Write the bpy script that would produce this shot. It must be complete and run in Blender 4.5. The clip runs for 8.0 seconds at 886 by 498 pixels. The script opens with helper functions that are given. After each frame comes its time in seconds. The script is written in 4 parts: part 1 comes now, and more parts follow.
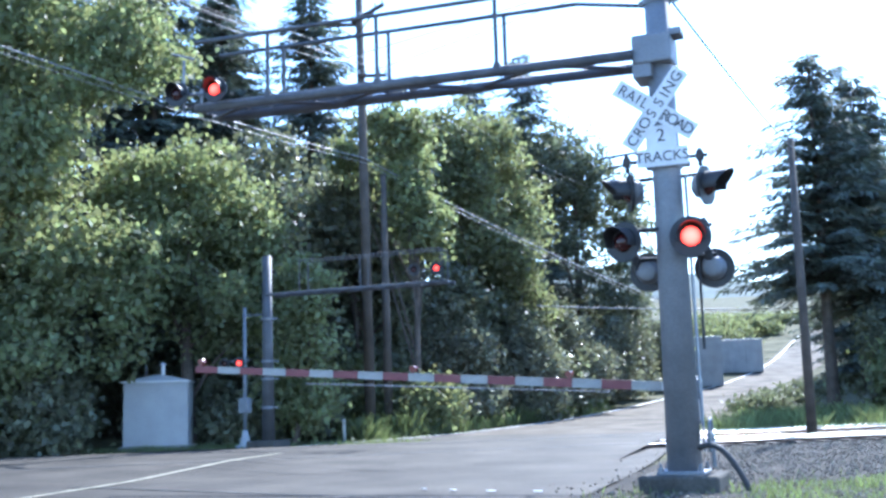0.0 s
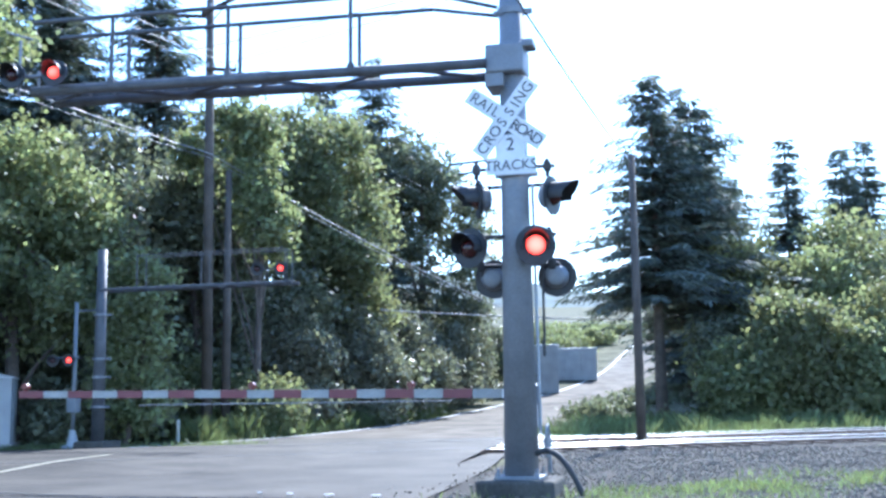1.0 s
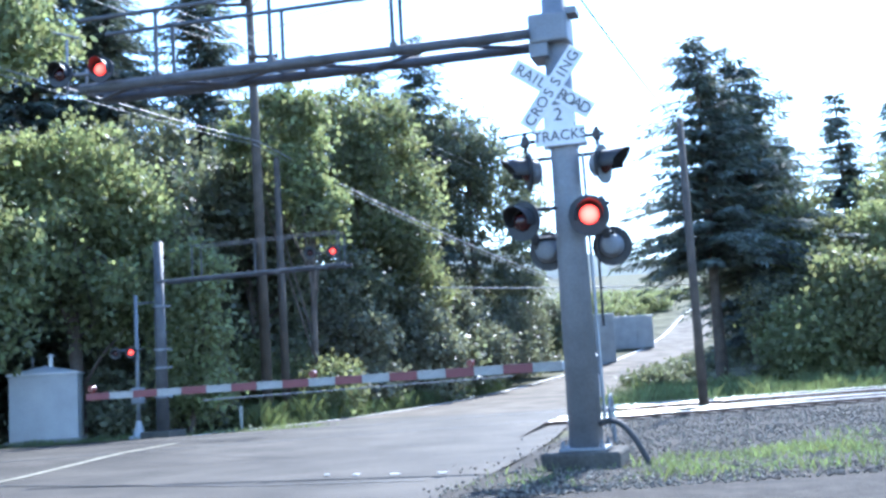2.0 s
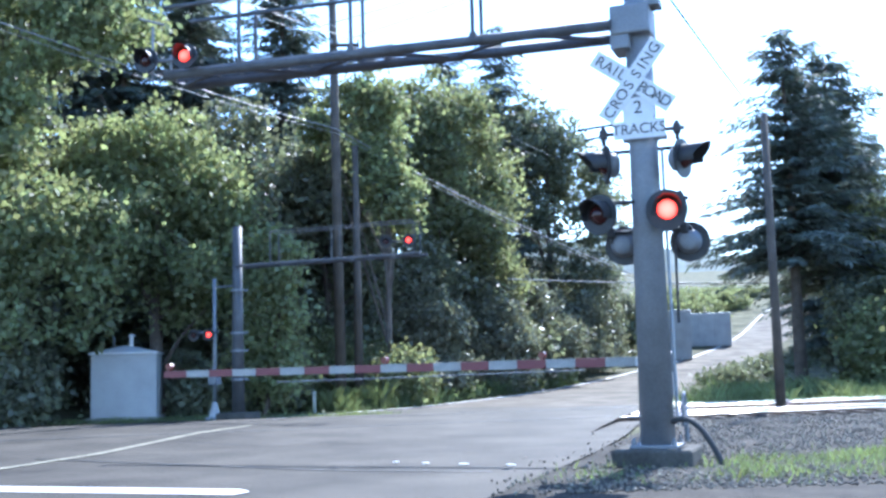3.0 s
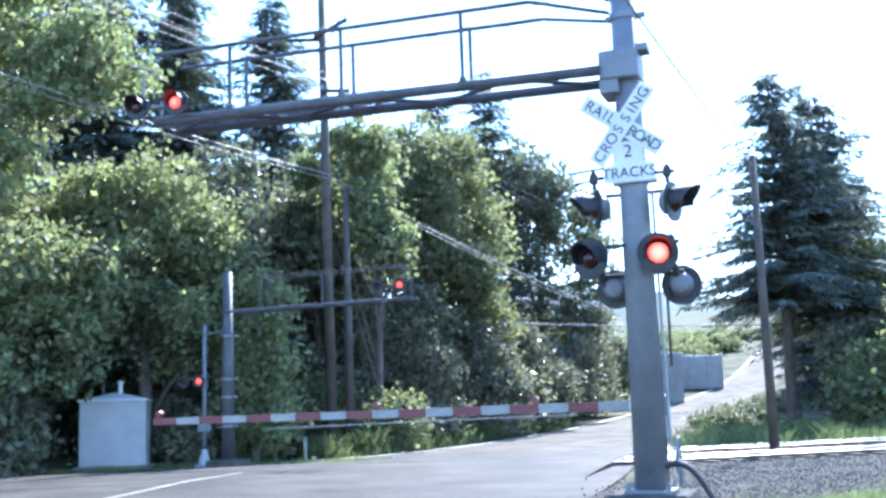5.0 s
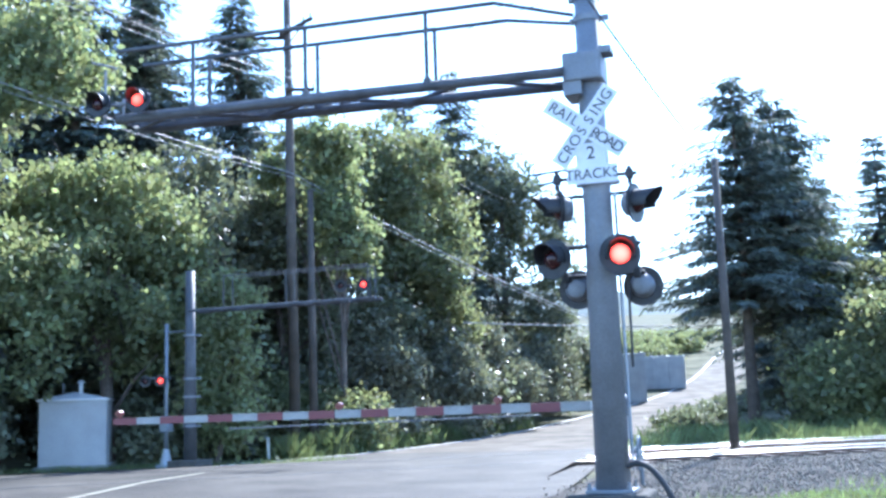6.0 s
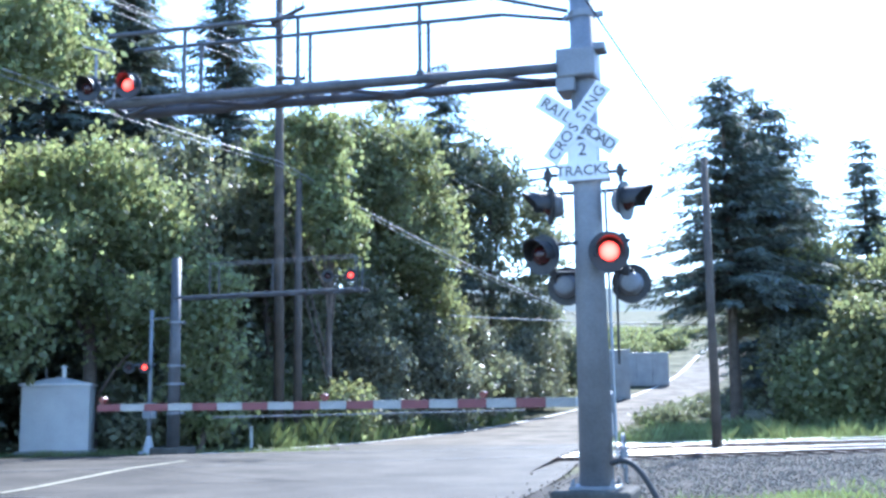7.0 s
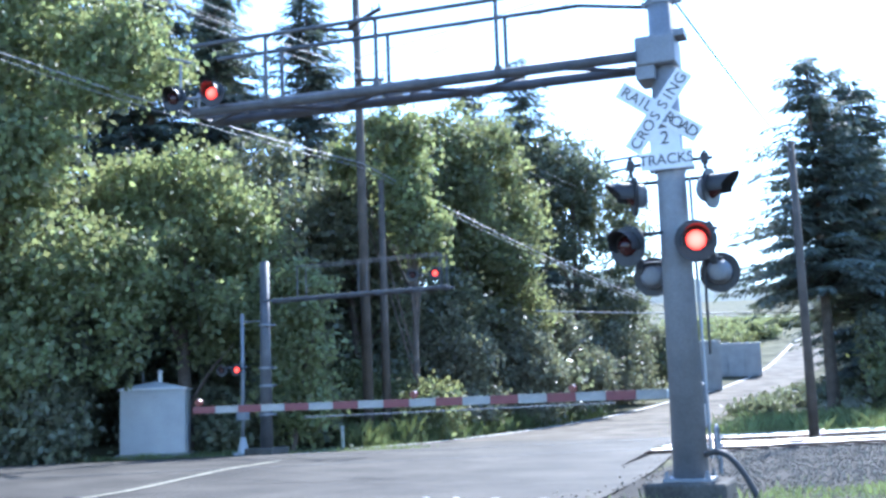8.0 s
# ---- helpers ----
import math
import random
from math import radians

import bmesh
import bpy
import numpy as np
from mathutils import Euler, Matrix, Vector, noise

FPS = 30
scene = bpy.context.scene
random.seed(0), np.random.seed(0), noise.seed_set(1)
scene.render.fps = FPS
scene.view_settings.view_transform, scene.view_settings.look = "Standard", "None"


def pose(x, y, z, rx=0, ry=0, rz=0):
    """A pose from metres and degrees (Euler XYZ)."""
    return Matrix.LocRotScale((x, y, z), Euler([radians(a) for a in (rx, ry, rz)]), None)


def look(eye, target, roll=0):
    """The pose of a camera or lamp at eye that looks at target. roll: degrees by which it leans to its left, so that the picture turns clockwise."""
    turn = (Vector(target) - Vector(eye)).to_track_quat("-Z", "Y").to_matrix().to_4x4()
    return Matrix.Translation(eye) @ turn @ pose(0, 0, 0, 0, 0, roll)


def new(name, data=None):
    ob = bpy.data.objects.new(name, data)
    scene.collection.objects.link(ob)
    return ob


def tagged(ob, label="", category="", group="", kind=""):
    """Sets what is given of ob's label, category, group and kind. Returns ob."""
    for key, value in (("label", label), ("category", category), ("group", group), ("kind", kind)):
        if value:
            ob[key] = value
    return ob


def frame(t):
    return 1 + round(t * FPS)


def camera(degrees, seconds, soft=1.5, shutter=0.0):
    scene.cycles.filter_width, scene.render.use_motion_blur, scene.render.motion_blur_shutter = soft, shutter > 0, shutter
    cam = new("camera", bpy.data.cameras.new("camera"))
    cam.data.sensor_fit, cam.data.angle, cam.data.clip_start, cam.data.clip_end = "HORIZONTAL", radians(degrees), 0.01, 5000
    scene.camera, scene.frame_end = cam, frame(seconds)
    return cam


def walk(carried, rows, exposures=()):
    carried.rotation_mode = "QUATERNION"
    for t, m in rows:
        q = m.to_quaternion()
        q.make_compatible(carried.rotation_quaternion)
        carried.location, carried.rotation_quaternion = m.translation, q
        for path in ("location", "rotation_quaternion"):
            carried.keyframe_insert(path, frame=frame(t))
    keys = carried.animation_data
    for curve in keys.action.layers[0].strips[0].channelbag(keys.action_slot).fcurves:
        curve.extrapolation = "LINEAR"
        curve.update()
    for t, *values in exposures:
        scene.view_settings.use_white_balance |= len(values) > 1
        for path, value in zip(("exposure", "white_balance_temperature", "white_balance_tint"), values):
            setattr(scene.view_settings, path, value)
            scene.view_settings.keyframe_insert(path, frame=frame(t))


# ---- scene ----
cam = camera(44.7, 8.0, soft=2.9)
# t, place, pitch, roll, yaw
PATH = [
    (0.0, 0.000, 0.000, 1.300, 7.77, 1.76, 0.00),
    (0.2, -0.003, -0.028, 1.276, 7.18, 2.26, -1.23),
    (0.3, -0.004, -0.042, 1.265, 6.69, 2.95, -2.25),
    (0.5, -0.007, -0.070, 1.241, 6.76, 3.37, -4.73),
    (0.7, -0.014, -0.004, 1.263, 6.66, 2.82, -8.06),
    (0.8, -0.017, 0.030, 1.273, 7.61, 2.31, -8.10),
    (1.0, -0.024, 0.096, 1.295, 7.78, 0.74, -8.45),
    (1.2, -0.034, 0.107, 1.298, 7.06, 1.10, -8.58),
    (2.3, -0.088, 0.170, 1.314, 6.57, 3.49, -4.59),
    (2.5, -0.098, 0.181, 1.317, 6.50, 2.59, -3.89),
    (2.8, -0.065, 0.174, 1.313, 6.18, 2.18, -1.91),
    (3.0, -0.043, 0.170, 1.310, 6.27, 1.54, -1.60),
    (3.2, -0.045, 0.152, 1.312, 6.94, 2.04, -2.33),
    (3.5, -0.048, 0.124, 1.314, 8.62, 2.86, -3.36),
    (3.7, -0.057, 0.166, 1.319, 8.78, 3.38, -3.58),
    (4.0, -0.071, 0.230, 1.327, 8.41, 2.02, -3.52),
    (4.2, -0.069, 0.218, 1.324, 8.13, 1.87, -3.48),
    (4.5, -0.065, 0.201, 1.320, 8.59, 1.84, -2.76),
    (4.7, -0.060, 0.199, 1.321, 8.66, 1.87, -2.14),
    (5.8, -0.033, 0.188, 1.326, 8.26, 2.47, -2.40),
    (6.0, -0.028, 0.186, 1.327, 8.51, 1.93, -3.92),
    (6.2, -0.030, 0.175, 1.330, 8.12, 1.94, -4.64),
    (6.5, -0.032, 0.158, 1.335, 7.61, 1.45, -5.57),
    (6.7, -0.042, 0.178, 1.340, 8.01, 1.57, -5.17),
    (7.0, -0.058, 0.208, 1.348, 8.07, 0.74, -4.81),
    (7.2, -0.069, 0.215, 1.347, 8.53, 0.91, -2.79),
    (7.5, -0.085, 0.225, 1.345, 8.65, 1.34, -0.80),
    (7.7, -0.078, 0.214, 1.339, 8.79, 1.88, -0.25),
    (8.0, -0.068, 0.197, 1.329, 8.03, 2.03, -0.16),
]
walk(cam, [(t, pose(x, y, z, 90 + p, r, w)) for t, x, y, z, p, r, w in PATH],
     exposures=[(t, e, 5250, 12) for t, e in ((0.0, 2.09), (0.5, 2.22), (1.0, 2.09), (2.5, 2.22), (3.0, 2.08), (3.5, 2.28), (4.5, 2.40), (6.0, 2.28), (7.0, 2.28), (7.5, 2.20), (8.0, 2.16))])

# ---- light: a clear day, the sun ahead and to the right ----
SUN_AZ, SUN_EL = radians(27), radians(44)
sun_dir = Vector((math.sin(SUN_AZ) * math.cos(SUN_EL), math.cos(SUN_AZ) * math.cos(SUN_EL), math.sin(SUN_EL)))
world = bpy.data.worlds.new("sky")
scene.world = world
world.use_nodes = True
wn = world.node_tree.nodes
sky = wn.new("ShaderNodeTexSky")
sky.sky_type = "NISHITA"
sky.sun_disc = False
sky.sun_elevation = SUN_EL
sky.sun_rotation = SUN_AZ
sky.air_density, sky.dust_density, sky.ozone_density = 1.2, 0.3, 4.0
wn["Background"].inputs["Strength"].default_value = 0.13
world.node_tree.links.new(sky.outputs["Color"], wn["Background"].inputs["Color"])
sun = new("sun", bpy.data.lights.new("sun", "SUN"))
sun.data.energy, sun.data.angle, sun.data.color = 4.0, radians(0.55), (1.0, 0.95, 0.86)
sun.matrix_world = look(sun_dir * 60, (0, 0, 0))



# ---- materials ----
def material(name, color, rough=0.7, metal=0.0, vary=0.25, scale=6.0, bump=0.2, fine=60.0, tint=None, island=0.0, translucent=0.0, spec=0.5):
    m = bpy.data.materials.new(name)
    m.use_nodes = True
    n, l = m.node_tree.nodes, m.node_tree.links
    b = n["Principled BSDF"]
    b.inputs["Roughness"].default_value, b.inputs["Metallic"].default_value = rough, metal
    b.inputs["Specular IOR Level"].default_value = spec
    tc = n.new("ShaderNodeTexCoord")
    big, small = n.new("ShaderNodeTexNoise"), n.new("ShaderNodeTexNoise")
    for tex, s in ((big, scale), (small, fine)):
        tex.inputs["Scale"].default_value = s
        tex.inputs["Detail"].default_value = 6
        l.new(tc.outputs["Object"], tex.inputs["Vector"])
    dark = [c * (1 - vary) for c in color]
    light = [min(1, c * (1 + vary)) for c in (tint or color)]
    ramp = n.new("ShaderNodeValToRGB")
    ramp.color_ramp.elements[0].position, ramp.color_ramp.elements[1].position = 0.3, 0.7
    ramp.color_ramp.elements[0].color, ramp.color_ramp.elements[1].color = (*dark, 1), (*light, 1)
    l.new(big.outputs["Fac"], ramp.inputs["Fac"])
    mix = n.new("ShaderNodeMixRGB")
    mix.blend_type = "OVERLAY"
    mix.inputs["Fac"].default_value = min(1, vary * 1.6)
    l.new(ramp.outputs["Color"], mix.inputs["Color1"])
    l.new(small.outputs["Fac"], mix.inputs["Color2"])
    out = mix.outputs["Color"]
    if island:
        geo, hsv = n.new("ShaderNodeNewGeometry"), n.new("ShaderNodeHueSaturation")
        ma, mh = n.new("ShaderNodeMapRange"), n.new("ShaderNodeMapRange")
        ma.inputs["To Min"].default_value, ma.inputs["To Max"].default_value = 1 - island, 1 + island
        mh.inputs["To Min"].default_value, mh.inputs["To Max"].default_value = 0.48, 0.525
        l.new(geo.outputs["Random Per Island"], ma.inputs["Value"])
        l.new(geo.outputs["Random Per Island"], mh.inputs["Value"])
        l.new(ma.outputs["Result"], hsv.inputs["Value"])
        l.new(mh.outputs["Result"], hsv.inputs["Hue"])
        l.new(out, hsv.inputs["Color"])
        out = hsv.outputs["Color"]
    l.new(out, b.inputs["Base Color"])
    if bump:
        bp = n.new("ShaderNodeBump")
        bp.inputs["Strength"].default_value, bp.inputs["Distance"].default_value = bump, 0.02
        l.new(small.outputs["Fac"], bp.inputs["Height"])
        l.new(bp.outputs["Normal"], b.inputs["Normal"])
    if translucent:
        tr, mx = n.new("ShaderNodeBsdfTranslucent"), n.new("ShaderNodeMixShader")
        warm = n.new("ShaderNodeMixRGB")
        warm.blend_type = "MULTIPLY"
        warm.inputs["Fac"].default_value = 1
        warm.inputs["Color2"].default_value = (1.3, 1.34, 1.0, 1)
        l.new(out, warm.inputs["Color1"])
        l.new(warm.outputs["Color"], tr.inputs["Color"])
        mx.inputs["Fac"].default_value = translucent
        l.new(b.outputs["BSDF"], mx.inputs[1])
        l.new(tr.outputs["BSDF"], mx.inputs[2])
        l.new(mx.outputs["Shader"], n["Material Output"].inputs["Surface"])
    return m


def glowing(name, color, strength):
    m = bpy.data.materials.new(name)
    m.use_nodes = True
    b = m.node_tree.nodes["Principled BSDF"]
    b.inputs["Base Color"].default_value = (*color, 1)
    b.inputs["Emission Color"].default_value = (*color, 1)
    n, l = m.node_tree.nodes, m.node_tree.links
    tc, sep, fall = n.new("ShaderNodeTexCoord"), n.new("ShaderNodeSeparateXYZ"), n.new("ShaderNodeMapRange")
    l.new(tc.outputs["Object"], sep.inputs["Vector"])
    l.new(sep.outputs["Y"], fall.inputs["Value"])
    fall.inputs["From Min"].default_value, fall.inputs["From Max"].default_value = -0.135, -0.06
    fall.inputs["To Min"].default_value, fall.inputs["To Max"].default_value = strength, strength * 0.18
    l.new(fall.outputs["Result"], b.inputs["Emission Strength"])
    return m


ASPHALT = material("asphalt", (0.03, 0.0255, 0.02), 0.8, vary=0.3, scale=0.6, fine=45, bump=0.5, tint=(0.05, 0.043, 0.034), spec=0.2)
CHIP_SEAL = material("pale_chip_seal", (0.09, 0.077, 0.06), 0.9, vary=0.3, scale=0.7, fine=30, bump=0.3, tint=(0.122, 0.105, 0.083), spec=0.1)
SOIL = material("soil_and_grass", (0.06, 0.062, 0.03), 0.95, vary=0.4, scale=0.5, fine=9, bump=0.6, tint=(0.09, 0.085, 0.05), spec=0.1)
# Gravel kept darker than the stones to paint the shade in their gaps.
SHADED_GRAVEL = material("gravel", (0.03, 0.0255, 0.02), 0.95, vary=0.5, scale=3, fine=22, bump=1.0, spec=0.2)
STONE = material("ballast_stone", (0.15, 0.127, 0.097), 0.85, vary=0.3, scale=8, island=0.5, bump=0.3)
GALV = material("galvanised_steel", (0.2, 0.21, 0.23), 0.6, 0.35, vary=0.15, scale=2.5, fine=30, bump=0.05)
GALV_DARK = material("weathered_steel_grating", (0.1, 0.1, 0.107), 0.65, 0.4, vary=0.25, scale=3, fine=40, bump=0.1)
CONCRETE = material("concrete", (0.22, 0.215, 0.2), 0.9, vary=0.22, scale=2, fine=35, bump=0.3)
# Soiled concrete, darkened further so the footings read as shaded.
SOILED_SHADED = material("soiled_shaded_concrete", (0.07, 0.066, 0.058), 0.95, vary=0.35, scale=2.5, fine=25, bump=0.5, spec=0.2)
WHITE = material("white_sheeting", (0.66, 0.66, 0.66), 0.5, vary=0.08, scale=5, fine=50, bump=0.03)
WHITE_WORN = material("worn_white_road_paint", (0.66, 0.66, 0.63), 0.8, vary=0.2, scale=2.5, fine=20, bump=0.2)
YELLOW_WORN = material("worn_pale_yellow_road_paint", (0.2, 0.185, 0.13), 0.8, vary=0.3, scale=2.5, fine=20, bump=0.2)
# Worn arm sheeting, its white and red dulled further for backlit shade.
ARM_WHITE = material("worn_backlit_white_sheeting", (0.28, 0.275, 0.26), 0.6, vary=0.2, scale=3, fine=30, bump=0.05)
RED = material("worn_backlit_red_sheeting", (0.15, 0.036, 0.04), 0.5, vary=0.12, scale=5, fine=50, bump=0.03)
BLACK = material("black_paint", (0.022, 0.022, 0.024), 0.55, vary=0.25, scale=5, fine=40, bump=0.05)
RUBBER = material("black_rubber", (0.03, 0.03, 0.03), 0.7, vary=0.25, bump=0.1)
LETTER = material("black_lettering", (0.03, 0.03, 0.035), 0.6, vary=0.1, bump=0)
# Roof paint twice as light as the walls, with sunlight in its colour.
ROOF = material("sunlit_roof_paint", (0.62, 0.62, 0.62), 0.45, 0.1, vary=0.1, scale=2, fine=20, bump=0.04)
CABINET = material("grey_cabinet_paint", (0.36, 0.36, 0.35), 0.6, vary=0.15, scale=1.5, fine=15, bump=0.05)
SILVER = material("aluminium_paint", (0.31, 0.315, 0.325), 0.5, 0.15, vary=0.1, scale=1.5, fine=20, bump=0.04)
TAR = material("tar_seal", (0.012, 0.012, 0.012), 0.5, vary=0.3, bump=0.1)
RAIL_SIDE = material("rusty_rail", (0.12, 0.075, 0.055), 0.8, 0.2, vary=0.35, scale=5, fine=40, bump=0.3)
RAIL_TOP = material("polished_rail_head", (0.7, 0.7, 0.7), 0.32, 1.0, vary=0.08, scale=3, bump=0.02)
TIMBER = material("creosoted_timber", (0.07, 0.05, 0.038), 0.9, vary=0.35, scale=2, fine=30, bump=0.5)
POLE_WOOD = material("weathered_pole_wood", (0.085, 0.07, 0.058), 0.9, vary=0.3, scale=2, fine=25, bump=0.5)
BARK = material("bark", (0.1, 0.08, 0.065), 0.95, vary=0.35, scale=3, fine=20, bump=0.8)
WIRE = material("aluminium_wire", (0.26, 0.26, 0.26), 0.55, 0.3, vary=0.1, bump=0)
WIRE_DARK = material("dark_cable", (0.08, 0.08, 0.08), 0.6, 0.0, vary=0.1, bump=0)
LEAF = material("maple_leaves", (0.18, 0.187, 0.1), 0.58, spec=0.35, vary=0.2, scale=0.25, fine=1.5, bump=0, island=0.35, translucent=0.5)
LEAF_LIGHT = material("alder_leaves", (0.2, 0.217, 0.115), 0.58, spec=0.35, vary=0.2, scale=0.25, fine=1.5, bump=0, island=0.35, translucent=0.5)
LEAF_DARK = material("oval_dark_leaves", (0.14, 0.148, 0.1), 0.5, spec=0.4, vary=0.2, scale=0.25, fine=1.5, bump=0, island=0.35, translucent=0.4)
BRAMBLE = material("bramble_leaves", (0.175, 0.175, 0.125), 0.46, spec=0.4, vary=0.2, scale=0.4, fine=2, bump=0, island=0.4, translucent=0.35)
NEEDLE = material("fir_needles", (0.1, 0.12, 0.1), 0.75, vary=0.2, scale=0.3, fine=2, bump=0, island=0.35, translucent=0.25)
GRASS = material("grass_blades", (0.14, 0.165, 0.075), 0.6, vary=0.2, scale=0.5, fine=3, bump=0, island=0.35, translucent=0.5)
# Forest green shifted to blue, standing in for the air's haze.
FOREST = material("haze_blue_forest", (0.075, 0.105, 0.1), 0.95, vary=0.3, scale=0.02, fine=0.12, bump=0)
LIT = glowing("lit_red_lens", (1.0, 0.058, 0.036), 2.7)
ARM_LENS = material("small_red_lens", (0.12, 0.012, 0.012), 0.3, vary=0.1, bump=0)
LENS_DARK = material("unlit_red_lens", (0.035, 0.008, 0.008), 0.25, vary=0.1, bump=0)


# ---- mesh helpers ----
def part(name, bm, mat, parent, label=""):
    me = bpy.data.meshes.new(name)
    bm.to_mesh(me)
    bm.free()
    for m in mat if isinstance(mat, (list, tuple)) else [mat]:
        me.materials.append(m)
    ob = new(name, me)
    ob.parent = parent
    if label:
        ob["label"] = label
    return ob


def thing(name, m, label, category, group="", kind=""):
    ob = new(name)
    ob.matrix_world = m
    ob.empty_display_size = 0.3
    return tagged(ob, label, category, group, kind)


def block(bm, c, s, m=None, bevel=0.0):
    r = bmesh.ops.create_cube(bm, size=1, matrix=(m or Matrix()) @ Matrix.Translation(c) @ Matrix.Diagonal((*s, 1)))
    if bevel:
        es = list({e for v in r["verts"] for e in v.link_edges})
        bmesh.ops.bevel(bm, geom=es, offset=bevel, segments=2, affect="EDGES", profile=0.5)
    return bm


def rod(bm, p, q, r, r2=None, seg=10, cap=True):
    p, q = Vector(p), Vector(q)
    d = q - p
    m = Matrix.Translation((p + q) / 2) @ d.to_track_quat("Z", "Y").to_matrix().to_4x4()
    bmesh.ops.create_cone(bm, cap_ends=cap, segments=seg, radius1=r, radius2=r if r2 is None else r2, depth=d.length, matrix=m)
    return bm


def smooth(ob):
    for p in ob.data.polygons:
        p.use_smooth = True
    return ob


def quads(name, verts, mats, parent=None, per=4):
    """A mesh of loose flat pieces of `per` corners each."""
    n = len(verts) // per
    me = bpy.data.meshes.new(name)
    me.vertices.add(n * per)
    me.vertices.foreach_set("co", np.asarray(verts, dtype=np.float32).ravel())
    me.loops.add(n * per)
    me.loops.foreach_set("vertex_index", np.arange(n * per, dtype=np.int32))
    me.polygons.add(n)
    me.polygons.foreach_set("loop_start", np.arange(0, n * per, per, dtype=np.int32))
    me.polygons.foreach_set("loop_total", np.full(n, per, dtype=np.int32))
    me.update(calc_edges=True)
    me.materials.append(mats)
    ob = new(name, me)
    ob.parent = parent
    return ob


def text_mesh(parent, word, x, z, size, angle, y, mat=LETTER, name="lettering"):
    cu = bpy.data.curves.new(name, "FONT")
    cu.body, cu.size, cu.align_x, cu.align_y, cu.extrude = word, size, "CENTER", "CENTER", 0.002
    tmp = new(name, cu)
    me = bpy.data.meshes.new_from_object(tmp.evaluated_get(bpy.context.evaluated_depsgraph_get()))
    bpy.data.objects.remove(tmp)
    me.materials.clear()
    me.materials.append(mat)
    ob = new(name, me)
    ob.parent = parent
    ob.matrix_basis = pose(x, y, z, 90, 0, 0) @ pose(0, 0, 0, 0, 0, angle)
    return ob


# ---- the plan: road axes at the crossing ----
TURN = -22.3
A = Vector((math.cos(radians(22.3)), -math.sin(radians(22.3)), 0))
B = Vector((math.sin(radians(22.3)), math.cos(radians(22.3)), 0))
TRACK_P, TRACK_ANG = Vector((6.1, 24.6, 0)), radians(12)
TD = Vector((math.cos(TRACK_ANG), math.sin(TRACK_ANG), 0))
TN = Vector((-TD.y, TD.x, 0))
ROAD = [(-22.0, -26.0, 7.0), (-15.4, -9.9, 7.0), (-9.7, 4.0, 7.0), (-4.0, 17.9, 6.8), (-0.6, 26.2, 6.0), (3.3, 34.1, 4.4), (7.6, 44.1, 3.2), (14.5, 60.1, 2.3),
        (20.4, 71.1, 2.1), (27.7, 85.6, 2.2), (34.3, 100.1, 2.4), (38.6, 108.6, 2.6), (44.0, 115.0, 2.8), (53.0, 119.0, 2.8), (66.0, 121.0, 2.8)]


def ground_z(x, y):
    d = max(0.0, y - 34 - max(0.0, -x) * 0.3)
    soft = min(d, 5.0) / 5.0
    z = soft * (0.00108 * d * d + 0.001 * d) if d < 85 else 7.89 + 0.09 * (d - 85)
    bank = max(0.0, -x * 0.37 + y * 0.25 - 13.2)
    return z + (0.0 if x > 4 else min(6.0, 0.12 * bank * max(0.0, min(1.0, (4 - x) / 6))))


def grid_mesh(name, xs, ys, zf, mat):
    verts = [(x, y, zf(x, y)) for y in ys for x in xs]
    w = len(xs)
    faces = [(j * w + i, j * w + i + 1, (j + 1) * w + i + 1, (j + 1) * w + i) for j in range(len(ys) - 1) for i in range(w - 1)]
    me = bpy.data.meshes.new(name)
    me.from_pydata(verts, [], faces)
    me.materials.append(mat)
    return smooth(new(name, me))


def spread(lo, hi, fine_lo, fine_hi, step, far=1.25):
    out = list(np.arange(fine_lo, fine_hi + 0.01, step))
    s, v = step, fine_hi
    while v < hi:
        s *= far
        v += s
        out.append(min(v, hi))
    s, v = step, fine_lo
    while v > lo:
        s *= far
        v -= s
        out.insert(0, max(v, lo))
    return [float(v) for v in out]


ground = grid_mesh("ground", spread(-1500, 1500, -40, 60, 2.0), spread(-300, 2500, -10, 150, 2.0),
                   lambda x, y: ground_z(x, y) - 0.03 + 0.02 * noise.noise((x * 0.3, y * 0.3, 0)), SOIL)
tagged(ground, "rough ground with dry soil and patches of grass", "ground", kind="structure")


def spline(points, n):
    out = []
    for i in range(len(points) - 1):
        p0, p1, p2, p3 = (np.array(points[max(0, min(len(points) - 1, k))]) for k in (i - 1, i, i + 1, i + 2))
        for k in range(n):
            t = k / n
            out.append(0.5 * (2 * p1 + (p2 - p0) * t + (2 * p0 - 5 * p1 + 4 * p2 - p3) * t * t + (3 * p1 - p0 - 3 * p2 + p3) * t ** 3))
    out.append(np.array(points[-1]))
    return out


ROAD_LINE = spline(ROAD, 8)


